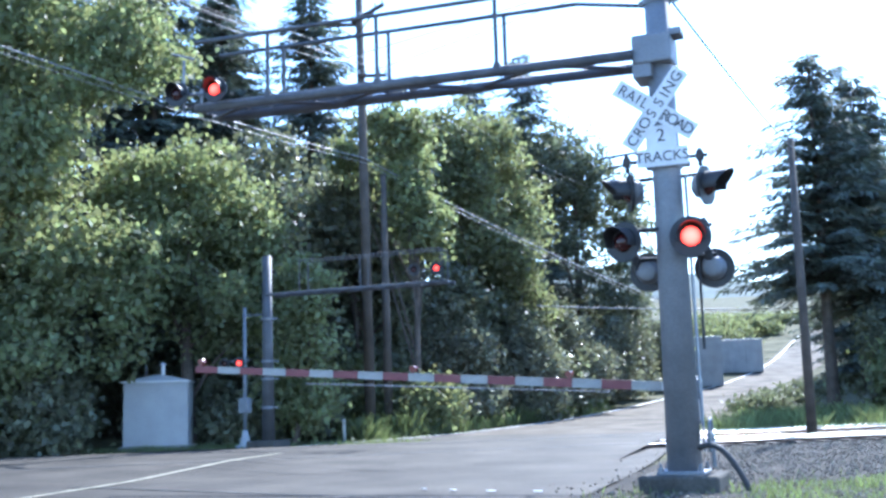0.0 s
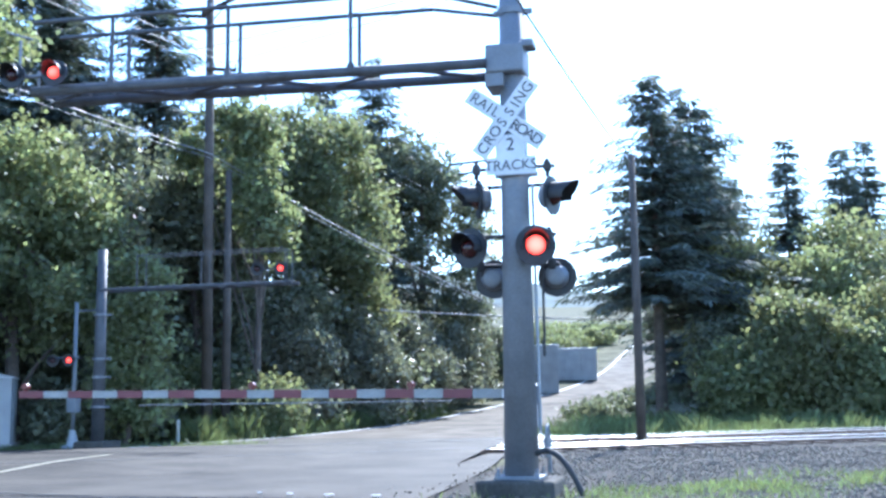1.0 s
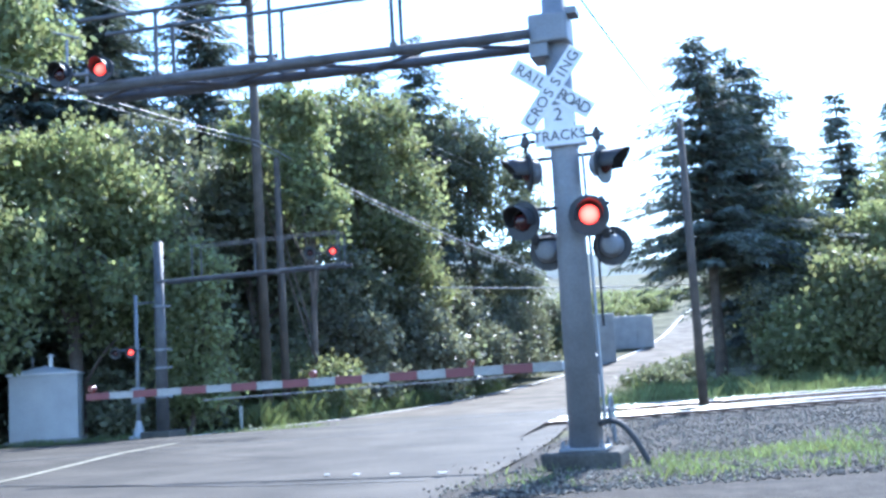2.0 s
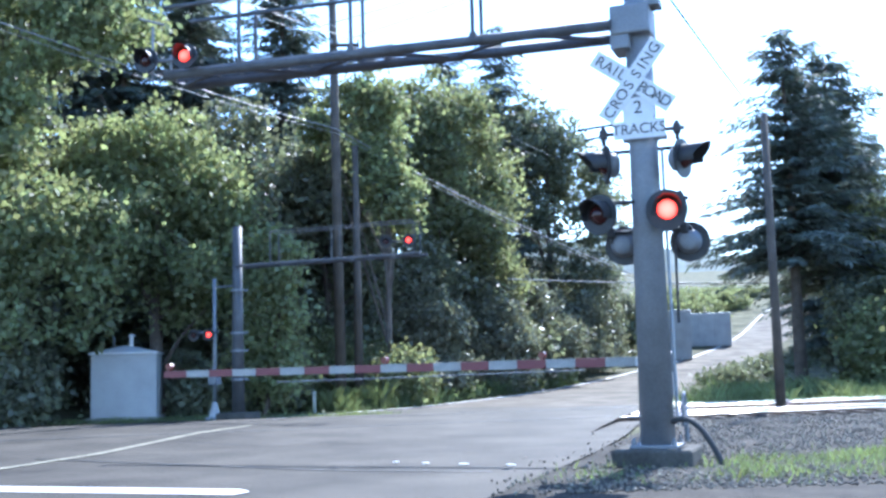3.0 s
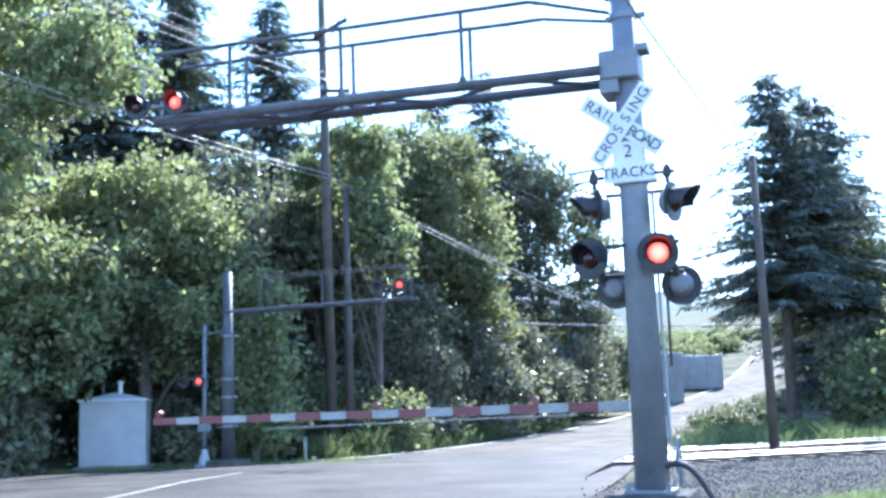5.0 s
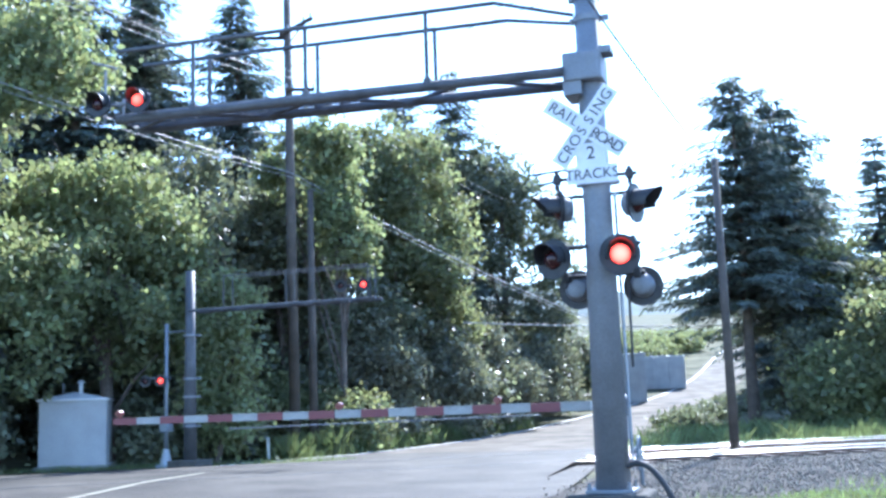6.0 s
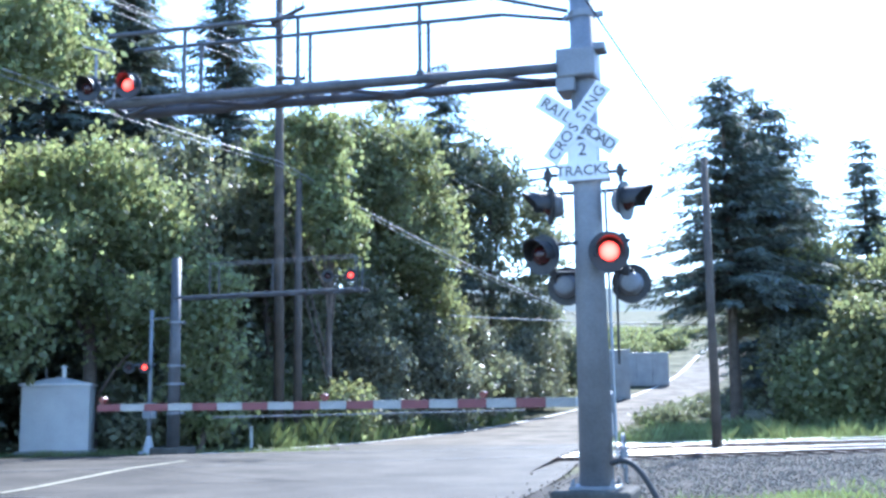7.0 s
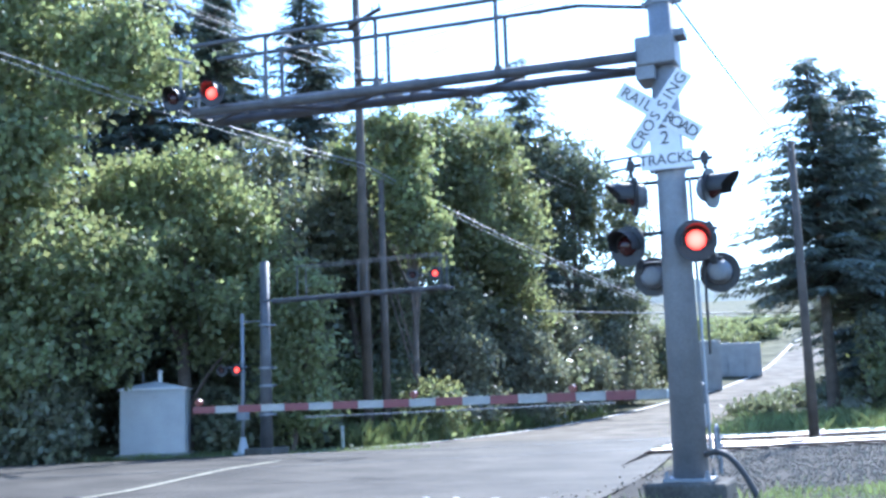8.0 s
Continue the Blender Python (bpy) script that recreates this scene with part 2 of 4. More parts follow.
def strip(name, line, left, right, lift, mat, cols=6):
    """A band along the road's centre line, between two offsets given as fractions of the half width or metres."""
    verts, faces = [], []
    for i, (x, y, hw) in enumerate(line):
        d = np.array(line[min(i + 1, len(line) - 1)][:2]) - np.array(line[max(i - 1, 0)][:2])
        d /= np.linalg.norm(d)
        nx, ny = d[1], -d[0]
        for c in range(cols + 1):
            o = left(hw) + (right(hw) - left(hw)) * c / cols
            px, py = x + nx * o, y + ny * o
            verts.append((px, py, ground_z(px, py) + lift))
    w = cols + 1
    for i in range(len(line) - 1):
        for c in range(cols):
            faces.append((i * w + c, i * w + c + 1, (i + 1) * w + c + 1, (i + 1) * w + c))
    me = bpy.data.meshes.new(name)
    me.from_pydata(verts, [], faces)
    me.materials.append(mat)
    return smooth(new(name, me))


road = strip("road", [p for p in ROAD_LINE if p[1] < 34.5], lambda h: -h, lambda h: h, 0.012, ASPHALT)
tagged(road, "grey worn asphalt road up to and over the crossing", "road", kind="structure")
far_road = strip("road", [p for p in ROAD_LINE if p[1] > 33.9], lambda h: -h, lambda h: h, 0.008, CHIP_SEAL)
tagged(far_road, "pale chip-sealed road rising beyond the crossing", "road", kind="structure")
edge = [p for p in ROAD_LINE if 27 < p[1] < 112]
tagged(strip("edge_line_marking", edge, lambda h: -h + 0.25, lambda h: -h + 0.4, 0.02, WHITE_WORN, 1), "white edge line along the road", "road marking", kind="structure")


def flat_patch(name, pts, z, mat, label, category):
    bm = bmesh.new()
    vs = [bm.verts.new((x, y, z)) for x, y in pts]
    f = bm.faces.new(vs)
    if f.normal.z < 0:
        f.normal_flip()
    ob = part(name, bm, mat, None)
    return tagged(ob, label, category, kind="structure")


flat_patch("stop_line_marking", [(-7.6, 14.05), (-2.0, 11.95), (-1.85, 12.2), (-2.0, 12.45), (-7.5, 14.5)], 0.022, WHITE_WORN, "wide white stop line across the approach lane", "road marking")

flat_patch("lane_marking", [(4.9, 39.6), (5.4, 39.4), (5.9, 40.7), (5.4, 40.9)], 0.022, WHITE_WORN, "short white painted mark on the far lane", "road marking")

# shoulder of gravel right of the road before the track
shoulder = grid_mesh("gravel_shoulder", spread(-20, 60, -8, 30, 1.0), spread(-25, 27, 2, 27, 1.0), lambda x, y: 0.0, SHADED_GRAVEL)
for v in shoulder.data.vertices:
    q = v.co.x * A.x + v.co.y * A.y
    v.co.z = 0.03 + 0.03 * noise.noise((v.co.x * 0.8, v.co.y * 0.8, 3)) - 0.12 * max(0, min(1, (-3.5 - q + 0.5 * noise.noise((v.co.x, v.co.y, 9))) / 1.0))
    off = (v.co - TRACK_P).dot(TN)
    if off > -1.6:
        v.co.z = -0.06
tagged(shoulder, "grey crushed gravel shoulder beside the track, darkened for shade between stones", "gravel", kind="structure")


# ---- track: ballast, ties, rails ----
def track_point(along, across, z):
    p = TRACK_P + TD * along + TN * across
    return (p.x, p.y, z)


bm = bmesh.new()
prof = [(-2.0, -0.06), (-0.75, 0.0), (2.2, 0.03), (3.0, 0.02), (6.2, 0.03), (7.0, 0.0), (8.5, -0.06)]
rows = []
for k in range(0, 101):
    al = -70 + 1.8 * k
    rows.append([bm.verts.new(track_point(al, o, z + 0.015 * noise.noise((al, o, 1)))) for o, z in prof])
for k in range(100):
    for i in range(len(prof) - 1):
        bm.faces.new((rows[k][i], rows[k + 1][i], rows[k + 1][i + 1], rows[k][i + 1]))
bed = part("ballast_bed", bm, SHADED_GRAVEL, None)
tagged(bed, "low bed of grey crushed stone under the two tracks", "ballast", kind="structure")

RAILS = [0.0, 1.5, 4.3, 5.8]
for i, off in enumerate(RAILS):
    rail = thing("rail", Matrix.Translation(track_point(0, off, -0.126)) @ pose(0, 0, 0, 0, 0, 12), "steel rail with a polished top on timber ties", "rail", "rails of the two tracks")
    bm = bmesh.new()
    block(bm, (20, 0, 0.085), (180, 0.14, 0.02))
    block(bm, (20, 0, 0.15), (180, 0.02, 0.12))
    block(bm, (20, 0, 0.213), (180, 0.07, 0.022))
    part("rail_web", bm, RAIL_SIDE, rail, "rusty brown web and foot")
    bm = bmesh.new()
    block(bm, (20, 0, 0.233), (180, 0.066, 0.018), bevel=0.006)
    part("rail_head", bm, RAIL_TOP, rail, "bright polished running surface")
for t0 in (0.75, 5.05):
    for k in range(-14, 50):
        al = k * 0.62
        p = Vector(track_point(al, t0, 0))
        if -24 < p.dot(A) < -4.5:
            continue
        bm = bmesh.new()
        block(bm, (0, 0, 0.045), (0.23, 2.6, 0.12), bevel=0.012)
        tie = part("railway_tie", bm, TIMBER, None)
        tie.matrix_world = Matrix.Translation((p.x, p.y, -0.06)) @ pose(0, 0, 0, 0, 0, 12 + random.uniform(-1, 1))
        tagged(tie, "dark creosoted timber tie under the rails", "railway tie", "ties of the two tracks")
# asphalt apron that carries the road over the rails
APRON = [(-3.4, 0.014), (-0.8, 0.1), (-0.08, 0.122), (1.58, 0.122)]
bm = bmesh.new()
prof = [(-3.4, 0.014), (-0.8, 0.1), (-0.08, 0.122), (1.58, 0.122), (4.22, 0.122), (5.88, 0.12), (6.6, 0.07), (8.5, 0.014)]
rows = []
for k in range(25):
    al = -22.2 + k * 0.86
    rows.append([bm.verts.new(track_point(al + 0.62 * o, o, z)) for o, z in prof])
for k in range(24):
    for i in range(len(prof) - 1):
        bm.faces.new((rows[k][i], rows[k + 1][i], rows[k + 1][i + 1], rows[k][i + 1]))
band = bmesh.new()
ends = []
for k in range(25):
    p = Vector((-7.0, 12.6, 0)) + (Vector((-3.7, 24.8, 0)) - Vector((-7.0, 12.6, 0))) * (k / 24)
    row = []
    for o in (-0.085, 0.085):
        q = p + A * o
        off = (q - TRACK_P).dot(TN)
        row.append(band.verts.new((q.x, q.y, 0.012 + float(np.interp(off, [a0 for a0, _ in APRON], [z0 for _, z0 in APRON])))))
    ends.append(row)
for k in range(24):
    band.faces.new((ends[k][0], ends[k][1], ends[k + 1][1], ends[k + 1][0]))
tagged(part("centre_line_marking", band, YELLOW_WORN, None), "worn pale centre line running over the crossing", "road marking", kind="structure")
apron = part("crossing_pavement", bm, ASPHALT, None)
tagged(apron, "low asphalt hump carrying the road over the rails", "crossing pavement", kind="structure")
for off in (0.0, 4.3):
    bm = bmesh.new()
    block(bm, (-10.6 + 0.62 * off, 0, 0), (17.6, 0.11, 0.02), bevel=0.004)
    seal = part("flangeway_seal", bm, RUBBER, None)
    seal.matrix_world = Matrix.Translation(track_point(0, off, 0.119)) @ pose(0, 0, 0, 0, 0, 12)
    tagged(seal, "dark rubber seal along a rail in the crossing pavement", "flangeway seal", kind="structure")
flat_patch("tar_joint", [(-6.2, 17.95), (-5.6, 17.5), (-1.3, 14.5), (0.9, 13.6), (0.92, 13.66), (-1.25, 14.6), (-5.5, 17.62), (-6.15, 18.05)], 0.019, TAR, "dark tar-filled joint across the asphalt", "road joint")


# ---- flashing lamps ----
FLASHERS = []


def flasher(parent, at, yaw, phase, size=1.0, hood=0.3, tilt=0.0):
    """A crossing lamp that looks along its own -y: background disc, housing, hood and a lens drum with a lit and a dark side."""
    lamp = new("flasher_lamp")
    bm = bmesh.new()
    rod(bm, (0, 0.0, 0), (0, 0.02, 0), 0.26 * size, seg=40)
    rod(bm, (0, -0.012, 0), (0, 0.008, 0), 0.265 * size, 0.25 * size, seg=40)
    me = bpy.data.meshes.new("background")
    bm.to_mesh(me)
    bm.free()
    me.materials.append(BLACK)
    bpy.data.objects.remove(lamp)
    lamp = new("flasher_lamp", me)
    lamp.parent = parent
    lamp["label"] = "black round crossing lamp with a hood"
    lamp.matrix_basis = pose(*at, tilt, 0, yaw)
    bm = bmesh.new()
    rod(bm, (0, 0.02, 0), (0, 0.13, 0), 0.165 * size, 0.155 * size, seg=28)
    rod(bm, (0, 0.13, 0), (0, 0.17, 0), 0.155 * size, 0.1 * size, seg=28)
    smooth(part("housing", bm, GALV, lamp, "grey cast housing"))
    bm = bmesh.new()
    n = 22
    ring = []
    for k in range(n + 1):
        an = radians(-20 + 220 * k / n)
        reach = hood * size * (0.55 + 0.45 * math.sin(max(0, min(math.pi, an))))
        ring.append([bm.verts.new((math.cos(an) * r * size, y, math.sin(an) * r * size)) for r, y in ((0.185, 0.0), (0.18, -reach), (0.174, -reach), (0.178, 0.0))])
    for k in range(n):
        for i in range(4):
            bm.faces.new((ring[k][i], ring[k + 1][i], ring[k + 1][(i + 1) % 4], ring[k][(i + 1) % 4]))
    bmesh.ops.recalc_face_normals(bm, faces=bm.faces)
    part("hood", bm, BLACK, lamp, "black sheet-metal visor")
    bm = bmesh.new()
    bmesh.ops.create_uvsphere(bm, u_segments=28, v_segments=14, radius=0.14 * size)
    for f in bm.faces:
        f.material_index = 0 if f.calc_center_median().y < -0.055 * size else 1
        f.smooth = True
    drum = part("lens", bm, [LIT, LENS_DARK], lamp, "red lens that flashes on and off")
    drum.location = (0, 0.02, 0)
    if phase:
        FLASHERS.append((drum, phase))
    else:
        drum.rotation_euler = (0, 0, math.pi)
    return lamp


NEAR_R, NEAR_L = (-0.065, 0.58), (0.55, 0.935)
FAR_R, FAR_L = (-0.08, 0.32), (0.32, 0.92)

# ---- near signal mast with cantilever ----
MAST = Matrix.Translation((3.05, 14.0, 0)) @ pose(0, 0, 0, 0, 0, TURN)
mast = thing("railroad_signal_mast", MAST, "grey steel railroad crossing mast with cantilever, crossbuck and flashing lamps", "signal mast")
bm = bmesh.new()
block(bm, (0, 0.0, 0.05), (1.0, 1.0, 0.36), bevel=0.04)
part("foundation", bm, SOILED_SHADED, mast, "stained concrete footing with its shade in the colour")
bm = bmesh.new()
block(bm, (0, 0, 0.25), (0.6, 0.6, 0.04), bevel=0.008)
part("base_plate", bm, GALV, mast)
for sx in (-0.25, 0.25):
    for sy in (-0.25, 0.25):
        bm = bmesh.new()
        rod(bm, (sx, sy, 0.26), (sx, sy, 0.36), 0.022, seg=8)
        rod(bm, (sx, sy, 0.26), (sx, sy, 0.31), 0.04, seg=6)
        part("anchor_bolt", bm, GALV, mast)
bm = bmesh.new()
rod(bm, (0.01, 0, 0.26), (0, 0, 7.6), 0.222, 0.155, seg=32)
smooth(part("mast_tube", bm, GALV, mast, "tapered galvanised steel tube"))
for z in (4.18, 6.45, 6.75):
    bm = bmesh.new()
    r = 0.222 - (z - 0.34) / 7.26 * 0.067
    rod(bm, (0, 0, z), (0, 0, z + 0.09), r + 0.02, seg=32)
    block(bm, (r + 0.07, 0, z + 0.045), (0.12, 0.06, 0.07))
    block(bm, (-r - 0.04, 0, z + 0.045), (0.07, 0.06, 0.07))
    part("pole_band", bm, GALV, mast, "bolted steel band")
# bracket that holds the cantilever
bm = bmesh.new()
block(bm, (-0.06, -0.02, 5.78), (0.52, 0.56, 0.4), bevel=0.03)
block(bm, (-0.2, -0.02, 5.5), (0.25, 0.5, 0.2), pose(0, 0, 0), bevel=0.01)
block(bm, (0.25, -0.1, 5.98), (0.16, 0.3, 0.1), bevel=0.01)
part("cantilever_bracket", bm, GALV, mast, "heavy welded steel bracket")


def chord_z(s):
    return 5.70 + (-s) * 0.024


for u in (-0.32, 0.32):
    bm = bmesh.new()
    rod(bm, (-0.3, u, chord_z(-0.3)), (-7.2, u, chord_z(-7.2)), 0.074, seg=14)
    smooth(part("chord", bm, GALV_DARK, mast, "long steel tube of the cantilever"))
for k in range(6):
    s0, s1 = -0.4 - k * 1.15, -0.4 - (k + 1) * 1.15
    bm = bmesh.new()
    e = -0.32 if k % 2 else 0.32
    rod(bm, (s0, e, chord_z(s0)), (s1, -e, chord_z(s1)), 0.03, seg=8)
    part("lacing_bar", bm, GALV_DARK, mast)
for k in range(10):
    s0 = -3.6 - k * 0.4
    bm = bmesh.new()
    for j in range(6):
        block(bm, (s0, -0.28 + j * 0.112, chord_z(s0) + 0.085), (0.39, 0.022, 0.03))
    block(bm, (s0 - 0.17, 0, chord_z(s0) + 0.075), (0.02, 0.6, 0.03))
    part("walkway_grating", bm, GALV_DARK, mast, "open steel walkway grating")
for u in (-0.36, 0.36):
    for s in (-2.245 - u * 0.15, -4.1 - u * 0.19, -5.94 - u * 0.19):
        bm = bmesh.new()
        rod(bm, (s, u, chord_z(s)), (s, u, chord_z(s) + 1.06), 0.03, seg=10)
        block(bm, (s, u * 0.95, chord_z(s) + 0.05), (0.1, 0.1, 0.12), bevel=0.01)
        part("rail_post", bm, GALV_DARK, mast)
    bm = bmesh.new()
    rod(bm, (-1.2, u, chord_z(-1.2) + 1.06), (-7.2, u, chord_z(-7.2) + 1.06), 0.033, seg=10)
    rod(bm, (-1.2, u, chord_z(-1.2) + 1.06), (-0.15, u * 0.5, 6.52), 0.03, seg=10)
    smooth(part("handrail", bm, GALV_DARK, mast, "steel tube handrail"))
bm = bmesh.new()
rod(bm, (-0.85, -0.1, 4.4), (-0.2, -0.1, 4.44), 0.018, seg=8)
part("bracket_rod", bm, BLACK, mast)
bm = bmesh.new()
rod(bm, (-0.8, 0.1, 4.3), (-0.2, 0.1, 4.36), 0.018, seg=8)
part("bracket_rod", bm, BLACK, mast)
# lamps at the end of the cantilever
for s, ph in ((-6.72, NEAR_R), (-7.42, NEAR_L)):
    flasher(mast, (s, -0.5, chord_z(s) + 0.21), 6, ph, 0.75, tilt=-4)
for s, top in ((-7.07, 0.3), (-7.4, 0.8)):
    bm = bmesh.new()
    rod(bm, (s, -0.36, chord_z(s) - 0.05), (s, -0.36, chord_z(s) + top), 0.022, seg=10)
    part("lamp_post", bm, GALV, mast)
bm = bmesh.new()
rod(bm, (-6.6, -0.4, chord_z(-7) + 0.21), (-7.5, -0.4, chord_z(-7.5) + 0.21), 0.03, seg=10)
part("lamp_crossarm", bm, GALV, mast)
bm = bmesh.new()
rod(bm, (-7.2, -0.36, chord_z(-7) + 0.8), (-7.55, -0.5, chord_z(-7) + 0.9), 0.02, seg=8)
part("bracket_rod", bm, GALV, mast)

# crossbuck
for ang, name in ((-36.5, "RAIL    ROAD"), (52.5, "CROSSING")):
    bm = bmesh.new()
    y = -0.30 if name == "CROSSING" else -0.285
    block(bm, (0, 0, 0), (1.22, 0.008, 0.235), bevel=0.003)
    blade = part("crossbuck_blade", bm, WHITE, mast, "white reflective blade with black lettering")
    blade.matrix_basis = pose(-0.055, y, 4.94) @ pose(0, 0, 0, 0, -ang, 0)
    places = (-0.5, -0.37, -0.26, -0.16, 0.17, 0.28, 0.4, 0.52) if ang < 0 else (-0.5, -0.36, -0.22, -0.07, 0.1, 0.22, 0.34, 0.5)
    for letter, px in zip(name.replace(" ", ""), places):
        text_mesh(blade, letter, px, -0.005, 0.2, 0, -0.008, name="letter")
bm = bmesh.new()
block(bm, (0, -0.2, 4.94), (0.1, 0.2, 0.3), bevel=0.01)
part("sign_bracket", bm, GALV, mast)
bm = bmesh.new()
pts = [(-0.33, 4.18), (0.34, 4.18), (0.34, 4.42), (0.2, 4.42), (0.2, 4.72), (-0.2, 4.72), (-0.2, 4.42), (-0.33, 4.42)]
f = bm.faces.new([bm.verts.new((x, -0.275, z)) for x, z in pts])
g = bmesh.ops.extrude_face_region(bm, geom=[f])
for v in [v for v in g["geom"] if isinstance(v, bmesh.types.BMVert)]:
    v.co.y += 0.006
bmesh.ops.recalc_face_normals(bm, faces=bm.faces)
plate = part("track_count_sign", bm, WHITE, mast, "white plate reading 2 TRACKS in black")
text_mesh(plate, "2", 0.0, 4.58, 0.24, 0, -0.28)
text_mesh(plate, "TRACKS", 0.0, 4.3, 0.19, 0, -0.28)

# lamps on the mast: front pair, rear pair, and a pair turned to the side road
flasher(mast, (-0.56, -0.28, 3.22), -22, NEAR_L)
flasher(mast, (0.31, -0.3, 3.22), 12, NEAR_R)
flasher(mast, (0.5, 0.28, 2.86), 180, None)
flasher(mast, (-0.36, 0.28, 2.86), 180, None)
flasher(mast, (-0.5, 0.02, 3.92), -70, None, hood=0.38)
flasher(mast, (0.5, 0.02, 3.92), 74, None, hood=0.38)
for z, y in ((3.22, -0.12), (2.86, 0.14), (3.92, 0.05), (4.14, -0.1)):
    bm = bmesh.new()
    rod(bm, (-0.56, y, z + 0.16), (0.56, y, z + 0.16), 0.028, seg=10)
    part("lamp_crossarm", bm, BLACK, mast, "black pipe crossarm")
    for sx in (-0.5, 0.46):
        bm = bmesh.new()
        block(bm, (sx, y, z + 0.16), (0.1, 0.1, 0.14), bevel=0.02)
        rod(bm, (sx, y, z + 0.02), (sx, y, z + 0.26), 0.03, seg=10)
        part("junction_box", bm, BLACK, mast, "small black terminal box")
bm = bmesh.new()
rod(bm, (0.27, 0.02, 0.5), (0.235, 0.02, 4.1), 0.022, seg=8)
part("conduit", bm, SILVER, mast, "thin light-grey conduit")
bm = bmesh.new()
rod(bm, (0.33, 0.12, 1.8), (0.33, 0.14, 3.2), 0.018, seg=8)
part("conduit", bm, BLACK, mast)
bm = bmesh.new()
rings = []
for k in range(25):
    v = k / 24
    o = Vector((0.22 + 0.62 * v, -0.12 - 0.25 * v, 0.55 - 0.5 * v * v + 0.1 * math.sin(v * 3.1)))
    d = Vector((0.62, -0.25, -v + 0.31 * math.cos(v * 3.1))).normalized()
    side = d.cross(Vector((0, 0, 1))).normalized()
    up = side.cross(d)
    rings.append([bm.verts.new(o + (side * math.cos(c * math.pi / 5) + up * math.sin(c * math.pi / 5)) * (0.035 + 0.003 * (k % 2))) for c in range(10)])
for p, q in zip(rings, rings[1:]):
    for c in range(10):
        bm.faces.new((p[c], p[(c + 1) % 10], q[(c + 1) % 10], q[c]))
smooth(part("cable_hose", bm, RUBBER, mast, "black flexible cable hose curving into the ground"))
bm = bmesh.new()
for k in range(10):
    a0, a1 = math.pi * k / 10, math.pi * (k + 1) / 10
    rod(bm, (0.36, 0.12 * math.cos(a0), 0.75 + 0.16 * math.sin(a0)), (0.36, 0.12 * math.cos(a1), 0.75 + 0.16 * math.sin(a1)), 0.02, seg=8)
rod(bm, (0.36, 0.12, 0.3), (0.36, 0.12, 0.75), 0.03, seg=8)
rod(bm, (0.36, -0.12, 0.5), (0.36, -0.12, 0.75), 0.03, seg=8)
part("conduit_elbow", bm, GALV, mast)

# ---- crossing gate beside the near mast ----
gate = thing("crossing_gate", Matrix.Translation(MAST @ Vector((-0.06, 0.7, 0))) @ pose(0, 0, 0, 0, 0, TURN), "lowered crossing gate with a red and white striped arm", "crossing gate")
bm = bmesh.new()
rod(bm, (0, 0.25, -0.02), (0, 0.25, 1.6), 0.06, seg=16)
part("gate_post", bm, GALV, gate)
bm = bmesh.new()
block(bm, (0, 0.2, 1.15), (0.3, 0.4, 0.62), bevel=0.03)
part("mechanism_box", bm, GALV, gate, "grey gate mechanism housing")
arm = new("gate_arm")
bm = bmesh.new()
block(bm, (-3.85, 0, 0), (7.6, 0.03, 0.035), bevel=0.005)
block(bm, (-0.1, 0, 0), (0.5, 0.04, 0.12), bevel=0.01)
me = bpy.data.meshes.new("gate_arm")
bm.to_mesh(me)
bm.free()
me.materials.append(WHITE)
bpy.data.objects.remove(arm)
arm = new("gate_arm", me)
arm.parent = gate
arm["label"] = "long striped gate arm"
for k in range(18):
    bm = bmesh.new()
    h = 0.13 - k * 0.0014
    block(bm, (0, -0.012, 0), (0.418, 0.022, h), bevel=0.004)
    st = part("arm_stripe", bm, RED if k % 2 else ARM_WHITE, arm)
    st.location = (-0.5 - k * 0.42, 0, 0)
for s in (-7.75, -4.0, -1.6):
    bm = bmesh.new()
    rod(bm, (s, -0.05, 0.12), (s, 0.05, 0.12), 0.05, seg=14)
    block(bm, (s, 0, 0.06), (0.05, 0.04, 0.08))
    part("arm_lamp", bm, ARM_LENS, arm, "small red gate-arm lamp")
bm = bmesh.new()
rod(bm, (-1.0, -0.02, -0.1), (-5.8, -0.02, -0.16), 0.008, seg=6)
part("arm_cable", bm, GALV, arm, "thin cable under the arm")
bm = bmesh.new()
block(bm, (0.14, 0, -0.02), (0.2, 0.1, 0.26), bevel=0.02)
part("counterweight", bm, GALV, arm)

# ---- far side: second mast, its cantilever, gate post, bungalow ----
FAR = Matrix.Translation((-4.95, 30.8, 0)) @ pose(0, 0, 0, 0, 0, TURN)
far = thing("railroad_signal_mast", FAR, "slender grey steel crossing mast with a shorter cantilever beyond the tracks", "signal mast")
bm = bmesh.new()
block(bm, (0, 0, 0.06), (0.9, 0.9, 0.3), bevel=0.02)
part("foundation", bm, SOILED_SHADED, far)
bm = bmesh.new()
rod(bm, (0, 0, 0.2), (0, 0, 5.45), 0.18, 0.13, seg=24)
smooth(part("mast_tube", bm, GALV_DARK, far, "tapered galvanised steel tube"))
for u in (-0.25, 0.25):
    bm = bmesh.new()
    rod(bm, (0.1, u, 4.3), (5.7, u, 4.32), 0.042, seg=12)
    part("chord", bm, GALV_DARK, far)
    bm = bmesh.new()
    rod(bm, (1.2, u, 5.2), (5.5, u, 5.22), 0.014, seg=8)
    part("handrail", bm, GALV_DARK, far)
    for s in (1.2, 3.1, 5.5):
        bm = bmesh.new()
        rod(bm, (s, u, 4.3), (s, u, 5.2), 0.018, seg=8)
        part("rail_post", bm, GALV_DARK, far)
